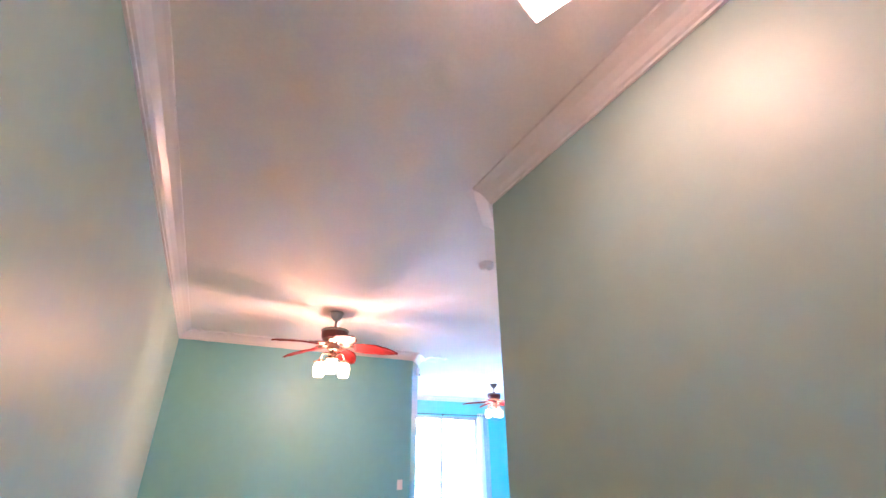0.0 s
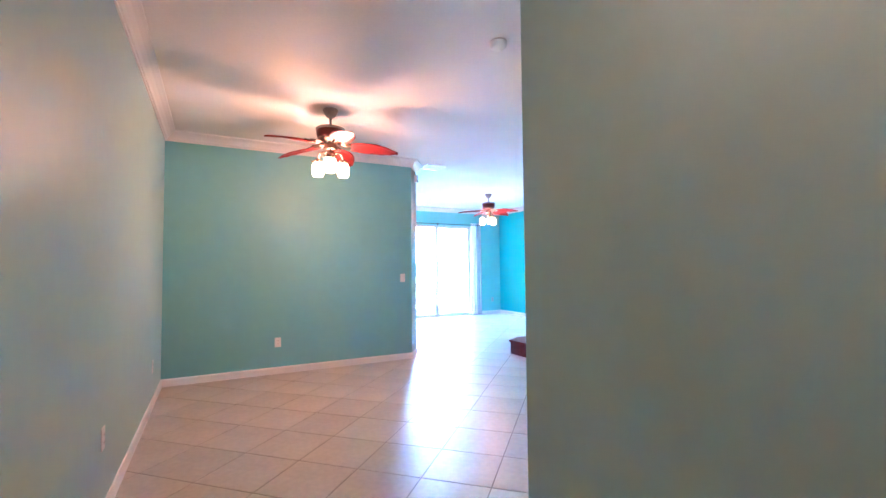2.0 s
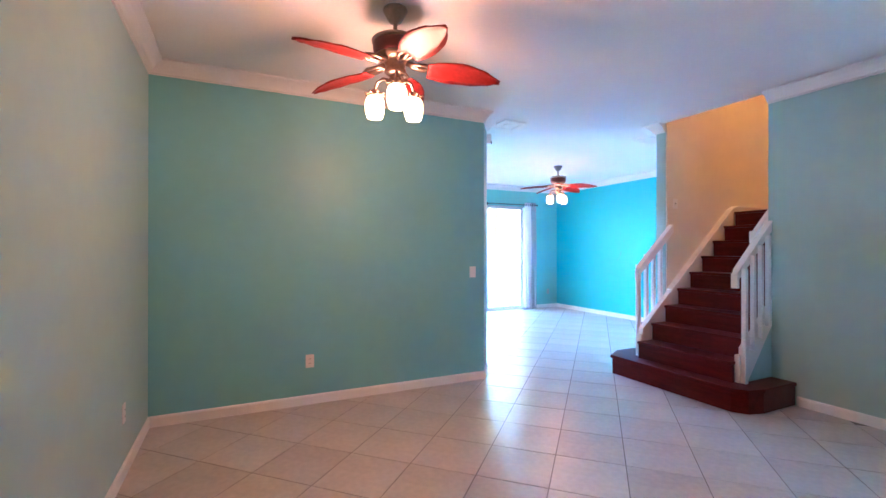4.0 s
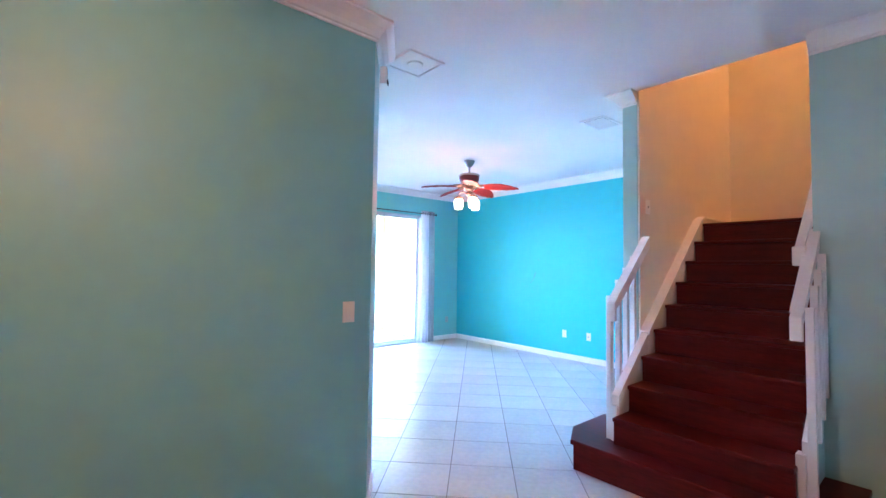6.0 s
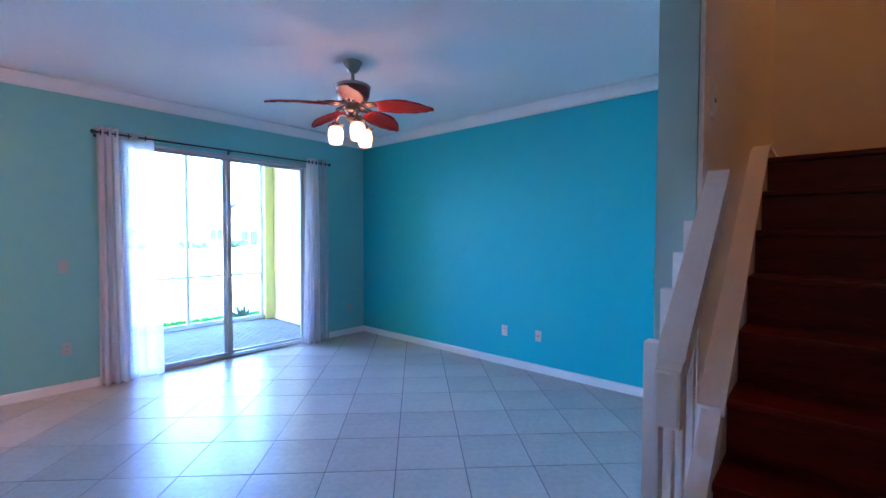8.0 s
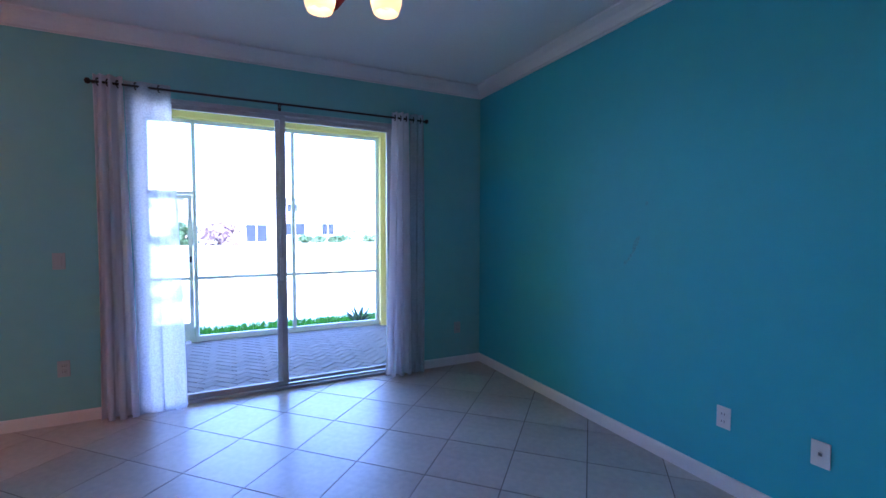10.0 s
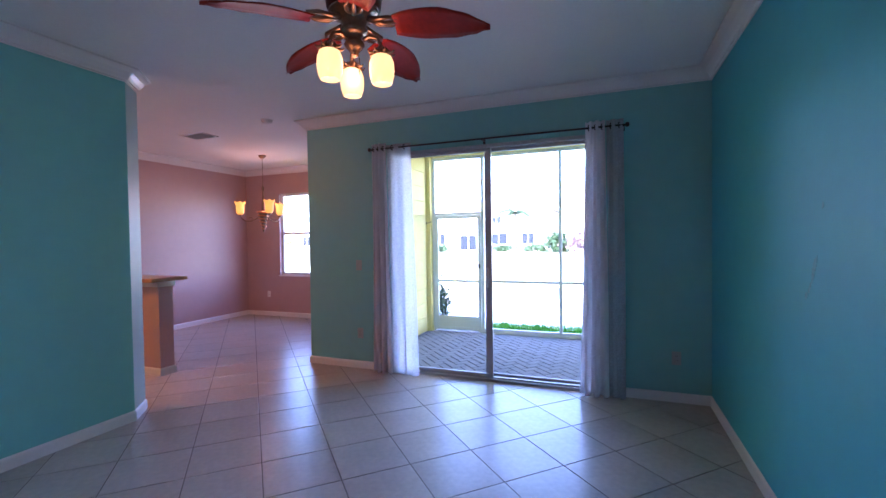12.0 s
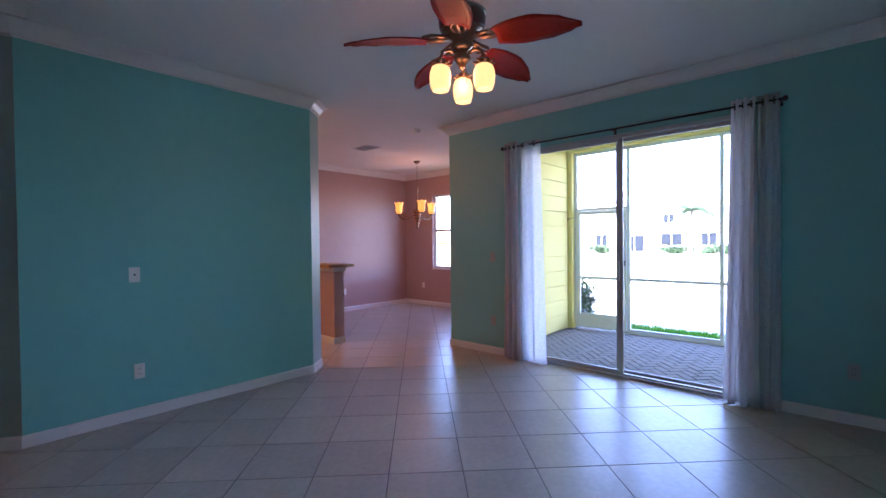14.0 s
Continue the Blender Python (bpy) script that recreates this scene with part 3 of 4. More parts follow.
# ---- curtains ----
def curtain(x0, x1, x0b, x1b, folds, seed, material, name, label, y=4.245, amp=0.03, ztop=2.475):
    """A hanging cloth with folds; it widens or narrows from top to bottom."""
    rng = random.Random(seed)
    bm = bmesh.new()
    nx, nz = folds * 14, 26
    ph = [rng.uniform(-0.5, 0.5) for _ in range(folds + 2)]
    rows = []
    for j in range(nz + 1):
        v = j / nz
        z = ztop + (0.012 - ztop) * v
        row = []
        for i in range(nx + 1):
            u = i / nx
            a = x0 + (x0b - x0) * v
            b = x1 + (x1b - x1) * v
            k = u * folds
            w = math.sin(2 * math.pi * k + ph[int(k)] * v * 1.5)
            x = a + (b - a) * u + 0.012 * math.sin(2 * math.pi * k * 2 + 3 * v) * v
            row.append(bm.verts.new((x, y + amp * w * (0.75 + 0.35 * v) + 0.008 * math.sin(5 * v + 9 * u), z + 0.004 * math.sin(20 * u) * v)))
        rows.append(row)
    for a, b in zip(rows, rows[1:]):
        for i in range(nx):
            f = bm.faces.new((a[i], a[i + 1], b[i + 1], b[i]))
            f.smooth = True
    c = thing(name, label, "curtain", group="curtains at the sliding door")
    ob = part("cloth", bm, material, c)
    sol = ob.modifiers.new("thick", "SOLIDIFY")
    sol.thickness = 0.0015
    for g in range(folds):
        gx = x0 + (x1 - x0) * (g + 0.5) / folds
        pts = [(gx + 0.005 * math.cos(t), y + 0.024 * math.cos(t), 2.42 + 0.024 * math.sin(t)) for t in [2 * math.pi * q / 14 for q in range(15)]]
        part("grommet", tube(pts, 0.005, 6), M_ROD, c)


curtain(4.43, 4.60, 4.42, 4.64, 3, 3, M_CLOTH, "curtain", "gathered white linen curtain beside the sliding door")
curtain(4.605, 4.89, 4.645, 4.95, 2, 8, M_SHEER, "curtain", "sheer white linen curtain glowing with daylight", amp=0.013, ztop=2.455)
curtain(6.625, 6.79, 6.565, 6.81, 3, 5, M_LINED, "curtain", "gathered white linen curtain in shade", amp=0.035)
curtain(6.80, 6.94, 6.81, 6.945, 2, 6, M_SHEER, "curtain", "white linen curtain end beside the turquoise corner", amp=0.022)


def curtain_rod():
    r = thing("curtain_rod", "thin dark metal curtain rod on wall brackets", "curtain rod", (0, 4.245, 2.42))
    part("rod", tube([(4.415, 0, 0), (6.955, 0, 0)], 0.009, 10), M_ROD, r)
    for x in (4.40, 6.97):
        part("finial", lathe([(0, -0.022), (0.014, -0.016), (0.02, 0), (0.014, 0.016), (0, 0.022)], 12, at=(x, 0, 0)), M_ROD, r)
    for x in (4.43, 5.66, 6.94):
        part("bracket", boxes((x - 0.008, x + 0.008, 0.0, 0.094, -0.012, -0.004), (x - 0.012, x + 0.012, 0.088, 0.095, -0.035, 0.03), (x - 0.008, x + 0.008, -0.012, 0.012, -0.014, -0.0085)), M_ROD, r)


curtain_rod()


# ---- plates on walls ----
def plate(kind, x, y, z, turn, label, cover=M_PLATE):
    """A wall plate whose back lies on the wall; turn 0 faces south."""
    p = thing(kind, label, "outlet" if kind == "wall_outlet" else "switch", (x, y, z), "wall plates", turn)
    part("cover_plate", boxes((-0.036, 0.036, -0.006, 0, -0.058, 0.058), bevel=0.0025), cover, p)
    if kind == "wall_outlet":
        for dz in (-0.02, 0.02):
            o = part("receptacle", boxes((-0.017, 0.017, -0.009, -0.005, dz - 0.014, dz + 0.014), bevel=0.003), cover, p)
            for dx in (-0.007, 0.007):
                part("slot", boxes((dx - 0.0015, dx + 0.0015, -0.0096, -0.008, dz - 0.005, dz + 0.006)), M_SLOT, o)
    elif kind == "light_switch":
        part("rocker", boxes((-0.017, 0.017, -0.011, -0.005, -0.034, 0.034), bevel=0.003), cover, p)
    else:
        part("jack", boxes((-0.007, 0.007, -0.009, -0.005, -0.007, 0.007), bevel=0.002), M_SLOT, p)


plate("wall_outlet", 1.181, 0, 0.384, 0, "white double outlet low on the teal wall")
plate("light_switch", 2.845, 0, 1.145, 0, "white rocker switch on the teal wall")
plate("wall_outlet", XW, -2.9, 0.43, 90, "white outlet low on the sage hall wall")
plate("wall_outlet", XW, -0.8, 0.383, 90, "white outlet low on the sage hall wall")
plate("wall_outlet", XL, 0.965, 0.37, 90, "white double outlet low on the aqua wall")
plate("cable_plate", XL, 0.945, 1.125, 90, "white cable plate with a dark jack on aqua wall")
plate("wall_outlet", 4.19, YN, 0.398, 0, "backlit outlet beside the curtain, coloured dim", M_PLATE_DIM)
plate("light_switch", 4.185, YN, 1.165, 0, "backlit switch beside the curtain, coloured dim", M_PLATE_DIM)
plate("wall_outlet", 7.358, YN, 0.384, 0, "outlet in the shaded corner, coloured dim", M_PLATE_DIM)
plate("wall_outlet", XE, 1.80, 0.39, -90, "white double outlet on the turquoise wall")
plate("cable_plate", XE, 1.375, 0.39, -90, "white cable plate on the turquoise wall")
plate("wall_outlet", 0.59, YD, 0.42, 0, "white outlet on the mauve dining wall")
plate("wall_outlet", 0.06, 5.11, 0.39, 90, "white outlet on the mauve dining wall")
plate("cable_plate", 5.22, YSS - 0.012, 1.92, 0, "small white plate on the stairwell wall")


# ---- ceiling fixtures ----
def louver_vent(x, y, w, d, n, label, turn=0):
    v = thing("ceiling_vent", label, "vent", (x, y, H), "ceiling vents", turn)
    part("frame", boxes((-w / 2, w / 2, -d / 2, -d / 2 + 0.025, -0.010, 0), (-w / 2, w / 2, d / 2 - 0.025, d / 2, -0.010, 0),
                        (-w / 2, -w / 2 + 0.025, -d / 2 + 0.025, d / 2 - 0.025, -0.010, 0), (w / 2 - 0.025, w / 2, -d / 2 + 0.025, d / 2 - 0.025, -0.010, 0)), M_TRIM, v)
    part("backing", boxes((-w / 2 + 0.025, w / 2 - 0.025, -d / 2 + 0.025, d / 2 - 0.025, -0.003, -0.0005)), M_SLOT, v, "dark duct opening")
    for i in range(n):
        xx = -w / 2 + 0.03 + (w - 0.06) * (i + 0.5) / n
        bm = boxes((-0.0095, 0.0095, -d / 2 + 0.025, d / 2 - 0.025, -0.0015, 0.0015))
        bm.transform(Matrix.Translation((xx, 0, -0.010)) @ Matrix.Rotation(radians(40), 4, "Y"))
        part("slat", bm, M_TRIM, v)


louver_vent(5.55, -0.005, 0.36, 0.26, 6, "white louvred ceiling air vent")
louver_vent(1.80, 4.32, 0.40, 0.26, 9, "white louvred ceiling air vent by the dining room")


def square_diffuser():
    v = thing("ceiling_diffuser", "square white ceiling diffuser with a round centre", "vent", (3.45, 0.235, H))
    s = 0.15
    part("frame", boxes((-s, s, -s, -s + 0.018, -0.014, 0), (-s, s, s - 0.018, s, -0.014, 0), (-s, -s + 0.018, -s + 0.018, s - 0.018, -0.014, 0),
                        (s - 0.018, s, -s + 0.018, s - 0.018, -0.014, 0)), M_TRIM, v)
    part("panel", boxes((-s + 0.018, s - 0.018, -s + 0.018, s - 0.018, -0.006, 0)), M_CEIL, v)
    part("round_grille", lathe([(0.058, -0.006), (0.058, -0.014), (0.048, -0.018), (0.03, -0.013), (0.02, -0.017), (0, -0.018)], 28), M_PLATE, v, "round white grille")


square_diffuser()


def smoke_detector(x, y):
    d = thing("smoke_detector", "round white smoke detector on the ceiling", "smoke detector", (x, y, H), "smoke detectors")
    part("base", lathe([(0, 0), (0.062, 0), (0.062, -0.012), (0, -0.012)], 28), M_PLATE, d)
    part("cover", lathe([(0.058, -0.012), (0.056, -0.03), (0.045, -0.042), (0.02, -0.046), (0, -0.046)], 28), M_PLATE, d)
    part("test_button", lathe([(0.012, -0.044), (0.012, -0.049), (0, -0.049)], 12, at=(0.02, 0, 0)), M_TRIM, d)


smoke_detector(2.19, -3.30)
smoke_detector(3.14, 4.10)


def flush_light(x, y, z, r, material, name, label):
    f = thing(name, label, "ceiling light", (x, y, z))
    part("base", lathe([(0, 0), (r, 0), (r, -0.025), (r - 0.01, -0.03), (0, -0.03)], 28), M_NICKEL, f)
    part("diffuser", lathe([(r - 0.012, -0.028), (r - 0.015, -0.06), (r * 0.7, -0.095), (r * 0.35, -0.11), (0, -0.115)], 28), material, f, "lit opal glass bowl")




def square_light(x, y, turn):
    """A sagging square of opal glass held under the ceiling by a small pan."""
    f = thing("hall_light", "lit square opal glass flush light on the hall ceiling", "ceiling light", (x, y, H), turn=turn)
    part("pan", boxes((-0.165, 0.165, -0.165, 0.165, -0.075, 0), bevel=0.01), M_TRIM, f, "white metal housing")
    bm = bmesh.new()
    n, half = 10, 0.155
    g = [[bm.verts.new((half * u, half * v, -0.085 - 0.03 * (1 - u * u) * (1 - v * v))) for u in [2 * i / n - 1 for i in range(n + 1)]] for v in [2 * j / n - 1 for j in range(n + 1)]]
    for p, q in zip(g, g[1:]):
        for i in range(n):
            bm.faces.new((p[i], p[i + 1], q[i + 1], q[i])).smooth = True
    glass = part("glass", bm, M_DISC, f, "lit opal glass square")
    glass.modifiers.new("thick", "SOLIDIFY").thickness = 0.005
    part("post", lathe([(0, -0.03), (0.006, -0.03), (0.006, -0.12), (0.012, -0.122), (0.008, -0.135), (0, -0.138)], 12), M_NICKEL, f)


square_light(1.09, -5.43, 22)
flush_light(6.75, -2.3, 5.3, 0.2, M_STAIRLAMP, "stair_light", "warm lit flush light above the stairwell")
flush_light(1.7, 1.7, H, 0.17, M_KITCHEN, "kitchen_light", "lit flush ceiling light in the kitchen")


def door_chime():
    c = thing("wall_sensor", "small white wall sensor high on the corner", "sensor", (3.10, 0.125, 2.60))
    c.rotation_euler = (0, 0, radians(50))
    part("housing", boxes((-0.035, 0.035, -0.045, 0.0, -0.05, 0.06), bevel=0.012), M_PLATE, c)
    part("lens", boxes((-0.022, 0.022, -0.05, -0.044, -0.045, -0.02), bevel=0.002), M_SLOT, c, "dark sensor window")


door_chime()


# ---- dining room and bar ----
def bar():
    b = thing("breakfast_bar", "half-height mauve bar wall with a wooden ledge", "bar counter")
    part("half_wall", boxes((0.7, 2.27, 3.38, 3.54, 0, 1.03)), M_MAUVE, b)
    part("trim_band", boxes((0.7, 2.29, 3.36, 3.56, 0.97, 1.03), bevel=0.004), M_TRIM, b)
    part("ledge", boxes((0.66, 2.36, 3.24, 3.66, 1.03, 1.07), bevel=0.01), M_COUNTER, b, "wooden bar ledge")
    part("baseboard", sweep(BASE, [(0.7, 3.38), (2.27, 3.38), (2.27, 3.54), (0.7, 3.54)], -1), M_TRIM, b)


bar()


def chandelier():
    c = thing("chandelier", "bronze chandelier with a spiral cone and lit amber shades", "chandelier", (1.56, 5.675, H))
    part("canopy", lathe([(0, 0), (0.062, 0), (0.058, -0.02), (0.03, -0.045), (0.012, -0.05), (0, -0.05)], 20), M_BRONZE, c)
    bm = bmesh.new()
    for i in range(18):
        t = [2 * math.pi * q / 8 for q in range(9)]
        z = -0.06 - i * 0.024
        if i % 2:
            tube([(0.006 * math.cos(a), 0, z + 0.014 * math.sin(a)) for a in t], 0.002, 5, bm)
        else:
            tube([(0, 0.006 * math.cos(a), z + 0.014 * math.sin(a)) for a in t], 0.002, 5, bm)
    part("chain", bm, M_BRONZE, c)
    part("stem", lathe([(0.006, -0.48), (0.012, -0.50), (0.022, -0.54), (0.012, -0.58), (0.018, -0.7), (0.03, -0.86), (0.02, -0.9), (0, -0.9)], 14), M_BRONZE, c)
    # spiral cone of copper strip round a tapering core
    part("cone_core", lathe([(0, -0.88), (0.085, -0.89), (0.06, -1.0), (0.03, -1.12), (0.012, -1.2), (0.02, -1.215), (0.012, -1.235), (0, -1.245)], 20), M_BRONZE, c)
    pts, rad = [], []
    for i in range(97):
        t = i / 96
        r = 0.108 * (1 - t) + 0.022 * t
        a = 2 * math.pi * 6 * t
        pts.append((r * math.cos(a), r * math.sin(a), -0.885 - 0.31 * t))
    part("spiral_band", tube(pts, 0.011, 6), M_COPPER, c, "copper spiral strip")
    for i in range(3):
        a = radians(87.5 + 120 * i)
        u, v = math.cos(a), math.sin(a)
        R = 0.36
        bar_pts = ((0.05, -0.98), (0.12, -1.03), (0.20, -1.065), (0.28, -1.06), (0.34, -1.02), (R, -0.975))
        arm = part("arm", tube([(q * u, q * v, z) for q, z in bar_pts], 0.008, 8), M_BRONZE, c)
        part("scroll", tube([((0.20 + 0.03 * math.cos(k * 0.6)) * u, (0.20 + 0.03 * math.cos(k * 0.6)) * v, -1.03 + 0.03 * math.sin(k * 0.6)) for k in range(9)], 0.005, 6), M_BRONZE, arm)
        part("cup", lathe([(0, -0.985), (0.03, -0.975), (0.036, -0.955), (0, -0.95)], 14, at=(R * u, R * v, 0)), M_BRONZE, arm)
        # tulip shade with a waved rim
        bm = bmesh.new()
        rows = []
        for q, z in ((0.028, -0.955), (0.052, -0.94), (0.062, -0.90), (0.062, -0.85), (0.068, -0.80), (0.086, -0.755)):
            row = []
            for k in range(24):
                t = 2 * math.pi * k / 24
                wave = max(0.0, (z + 0.86) / 0.105) * math.sin(6 * t)
                row.append(bm.verts.new((R * u + (q + 0.006 * wave) * math.cos(t), R * v + (q + 0.006 * wave) * math.sin(t), z + 0.012 * wave)))
            rows.append(row)
        for p, w in zip(rows, rows[1:]):
            for k in range(24):
                bm.faces.new((p[k], p[(k + 1) % 24], w[(k + 1) % 24], w[k])).smooth = True
        shade = part("shade", bm, M_AMBER, c, "lit amber glass tulip shade" if i == 0 else "")
        shade.modifiers.new("thick", "SOLIDIFY").thickness = 0.004


chandelier()


# ---- patio ----
YP = 7.10
structure("wall_patio_west", boxes((3.705, 3.86, YN + 0.2, YP + 0.1, -0.25, H + 0.14)), M_YELLOW, "yellow stucco patio wall", "wall")
for z in range(12):
    sid = link("siding_board", boxes((3.861, 3.885, YN + 0.21, YP - 0.14, -0.12 + z * 0.245, 0.115 + z * 0.245), bevel=0.006), M_YELLOW)
    sid.parent = bpy.data.objects["wall_patio_west"]
structure("wall_patio_east", boxes((7.56, 7.70, YN + 0.2, YP + 0.1, -0.25, H + 0.14)), M_YELLOW, "yellow stucco patio wall", "wall")
structure("ceiling_patio", boxes((3.7, 7.72, YN + 0.2, YP + 0.16, H + 0.145, H + 0.24)), M_STUCCO, "white patio ceiling", "ceiling")
for a, b in ((3.862, 3.955), (7.395, 7.555)):
    col = thing("patio_column", "square yellow stucco column at the patio edge", "column", group="patio columns")
    part("shaft", boxes((a, b, YP - 0.12, YP + 0.12, -0.13, 2.835)), M_YELLOW, col)
    part("plinth", boxes((a, b + 0.012, YP - 0.132, YP + 0.13, -0.13, -0.05), bevel=0.004), M_YELLOW, col)
beam = thing("patio_beam", "yellow stucco beam above the patio screen", "beam")
part("lintel", boxes((3.862, 7.555, YP - 0.12, YP + 0.12, 2.837, H + 0.143)), M_YELLOW, beam)
lan = thing("wall_hook", "small bronze hook on the patio column", "hook", (3.92, YP - 0.12, 1.72))
part("hook", tube([(-0.05, 0, 0), (-0.05, -0.03, 0.01), (0.0, -0.05, 0.0), (0.05, -0.03, 0.015), (0.07, -0.03, 0.03)], 0.007, 6), M_BRONZE, lan)
part("mount", boxes((-0.07, -0.03, -0.008, 0, -0.03, 0.03)), M_BRONZE, lan)


def screen():
    s = thing("patio_screen", "white aluminium screen enclosure with a screen door", "screen enclosure")
    y0, y1 = YP - 0.025, YP + 0.025
    for x in (3.98, 4.85, 6.105, 7.37):
        part("post", boxes((x - 0.025, x + 0.025, y0, y1, -0.13, 2.837), bevel=0.003), M_ALU, s)
    for a, b in ((4.775, 6.08), (6.13, 7.345)):
        for z, h in ((-0.10, 0.05), (0.71, 0.045), (2.785, 0.05)):
            part("rail", boxes((a, b, y0 + 0.004, y1 - 0.004, z - 0.03 if z < 0 else z, z + h), bevel=0.003), M_ALU, s)
    part("rail", boxes((4.005, 4.825, y0 + 0.004, y1 - 0.004, 2.785, 2.835)), M_ALU, s)
    part("rail", boxes((4.005, 4.825, y0 + 0.004, y1 - 0.004, 1.85, 1.895)), M_ALU, s)
    d = part("screen_door", boxes((4.01, 4.06, y0 - 0.01, y0 + 0.02, -0.10, 1.845), (4.77, 4.82, y0 - 0.01, y0 + 0.02, -0.10, 1.845), (4.06, 4.77, y0 - 0.01, y0 + 0.02, 1.79, 1.845),
                                 (4.06, 4.77, y0 - 0.01, y0 + 0.02, 0.71, 0.755), (4.06, 4.77, y0 - 0.01, y0 + 0.02, -0.10, -0.05)), M_ALU, s)
    part("kick_panel", boxes((4.06, 4.77, y0, y0 + 0.012, -0.05, 0.135)), M_STUCCO, d, "grey kick panel")
    part("latch", boxes((4.78, 4.81, y0 - 0.04, y0 - 0.01, 0.95, 1.03), bevel=0.004), M_ROD, d)


screen()


# ---- outside ----
def ground():
    bm = bmesh.new()
    ys = [-600, -60, -10, 6.9, 7.4, 8.2, 8.9, 9.3, 10.0, 12, 16, 20, 21.5, 22.5, 23.2, 25, 28, 34, 45, 70, 160, 700, 2500]
    zs = [-0.22, -0.22, -0.22, -0.22, -0.21, -0.26, -0.38, -0.8, -1.3, -1.7, -1.8, -1.6, -1.3, -1.02, -0.85, -0.7, -0.6, -0.45, -0.3, -0.3, -0.3, -0.3, -0.3]
    xs = [-2500, -300, -80, -40, -20, -10, -5, 0, 5, 10, 20, 40, 80, 300, 2500]
    g = [[bm.verts.new((x, y, z)) for x in xs] for y, z in zip(ys, zs)]
    for a, b in zip(g, g[1:]):
        for i in range(len(xs) - 1):
            bm.faces.new((a[i], a[i + 1], b[i + 1], b[i])).smooth = True
    structure("ground", bm, M_GRASS, "green lawn sloping to a pond bank", "lawn")
    wbm = bmesh.new()
    v = [wbm.verts.new(p) for p in ((-300, 8.9, -1.0), (300, 8.9, -1.0), (300, 23.0, -1.0), (-300, 23.0, -1.0))]
    wbm.faces.new(v)
    structure("water", wbm, M_WATER, "still pond water reflecting the bright sky", "pond")
    # pale strip over the green ground, standing in for glare on the far lawn
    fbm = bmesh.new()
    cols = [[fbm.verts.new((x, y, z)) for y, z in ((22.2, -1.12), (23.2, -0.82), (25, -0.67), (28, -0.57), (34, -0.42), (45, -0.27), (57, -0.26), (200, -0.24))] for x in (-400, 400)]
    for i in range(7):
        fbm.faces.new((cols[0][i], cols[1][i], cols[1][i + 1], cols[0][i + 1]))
    structure("lawn_far", fbm, M_FARLAWN, "far bank lawn, paled in colour for sun glare", "lawn")
    rng = random.Random(4)
    verts, faces = [], []
    for i in range(9000):
        x, y = rng.uniform(2.5, 10.5), rng.uniform(7.26, 8.9)
        z = -0.21 if y < 7.4 else -0.21 - (y - 7.4) * 0.09
        hh, a, ln = rng.uniform(0.05, 0.12), rng.uniform(0, 6.28), rng.uniform(-0.05, 0.05)
        dx, dy = 0.013 * math.cos(a), 0.013 * math.sin(a)
        k = len(verts)
        verts += [(x - dx, y - dy, z), (x + dx, y + dy, z), (x + ln, y + ln * 0.5, z + hh)]
        faces.append((k, k + 1, k + 2))
    me = bpy.data.meshes.new("grass")
    me.from_pydata(verts, [], faces)
    me.materials.append(M_BLADEG)
    tagged(new("grass", me), "bright green grass blades along the patio edge", "grass", kind="stuff")


ground()


def house(x, y, w, d, windows, label):
    h = thing("house", label, "house", (x, y, -0.35), "houses across the pond")
    top = 5.6
    part("wall", boxes((0, w, 0, d, 0, top)), M_STUCCO, h)
    bm = bmesh.new()
    o = 0.6
    v = [bm.verts.new(p) for p in ((-o, -o, top), (w + o, -o, top), (w + o, d + o, top), (-o, d + o, top), (d * 0.45, d / 2, top + 2.4), (w - d * 0.45, d / 2, top + 2.4))]
    for f in ((0, 1, 5, 4), (1, 2, 5), (2, 3, 4, 5), (3, 0, 4), (3, 2, 1, 0)):
        bm.faces.new([v[i] for i in f])
    part("roof", bm, M_ROOF, h, "pale tiled hip roof")
    for wx, wz, ww, wh in windows:
        win = part("window", boxes((wx - 0.08, wx + ww + 0.08, -0.06, -0.001, wz - 0.08, wz), (wx - 0.08, wx + ww + 0.08, -0.06, -0.001, wz + wh, wz + wh + 0.08), (wx - 0.08, wx, -0.06, -0.001, wz, wz + wh),
                                   (wx + ww, wx + ww + 0.08, -0.06, -0.001, wz, wz + wh), (wx + ww / 2 - 0.04, wx + ww / 2 + 0.04, -0.06, -0.001, wz, wz + wh)), M_ALU, h)
        part("pane", boxes((wx, wx + ww / 2 - 0.04, -0.03, -0.002, wz, wz + wh), (wx + ww / 2 + 0.04, wx + ww, -0.03, -0.002, wz, wz + wh)), M_FARGLASS, win)


WN = [(2, 1.0, 1.6, 1.5), (6, 0.2, 2.4, 2.1), (10.5, 1.0, 2.4, 1.5), (15, 1.0, 1.6, 1.5), (10.8, 3.9, 1.2, 1.0)]
for i, hx in enumerate((-42, -19.5, 1.0, 24)):
    house(hx, 58 + (i % 2) * 2, 19, 11, WN, "white stucco two-storey house with pale roof across the pond")


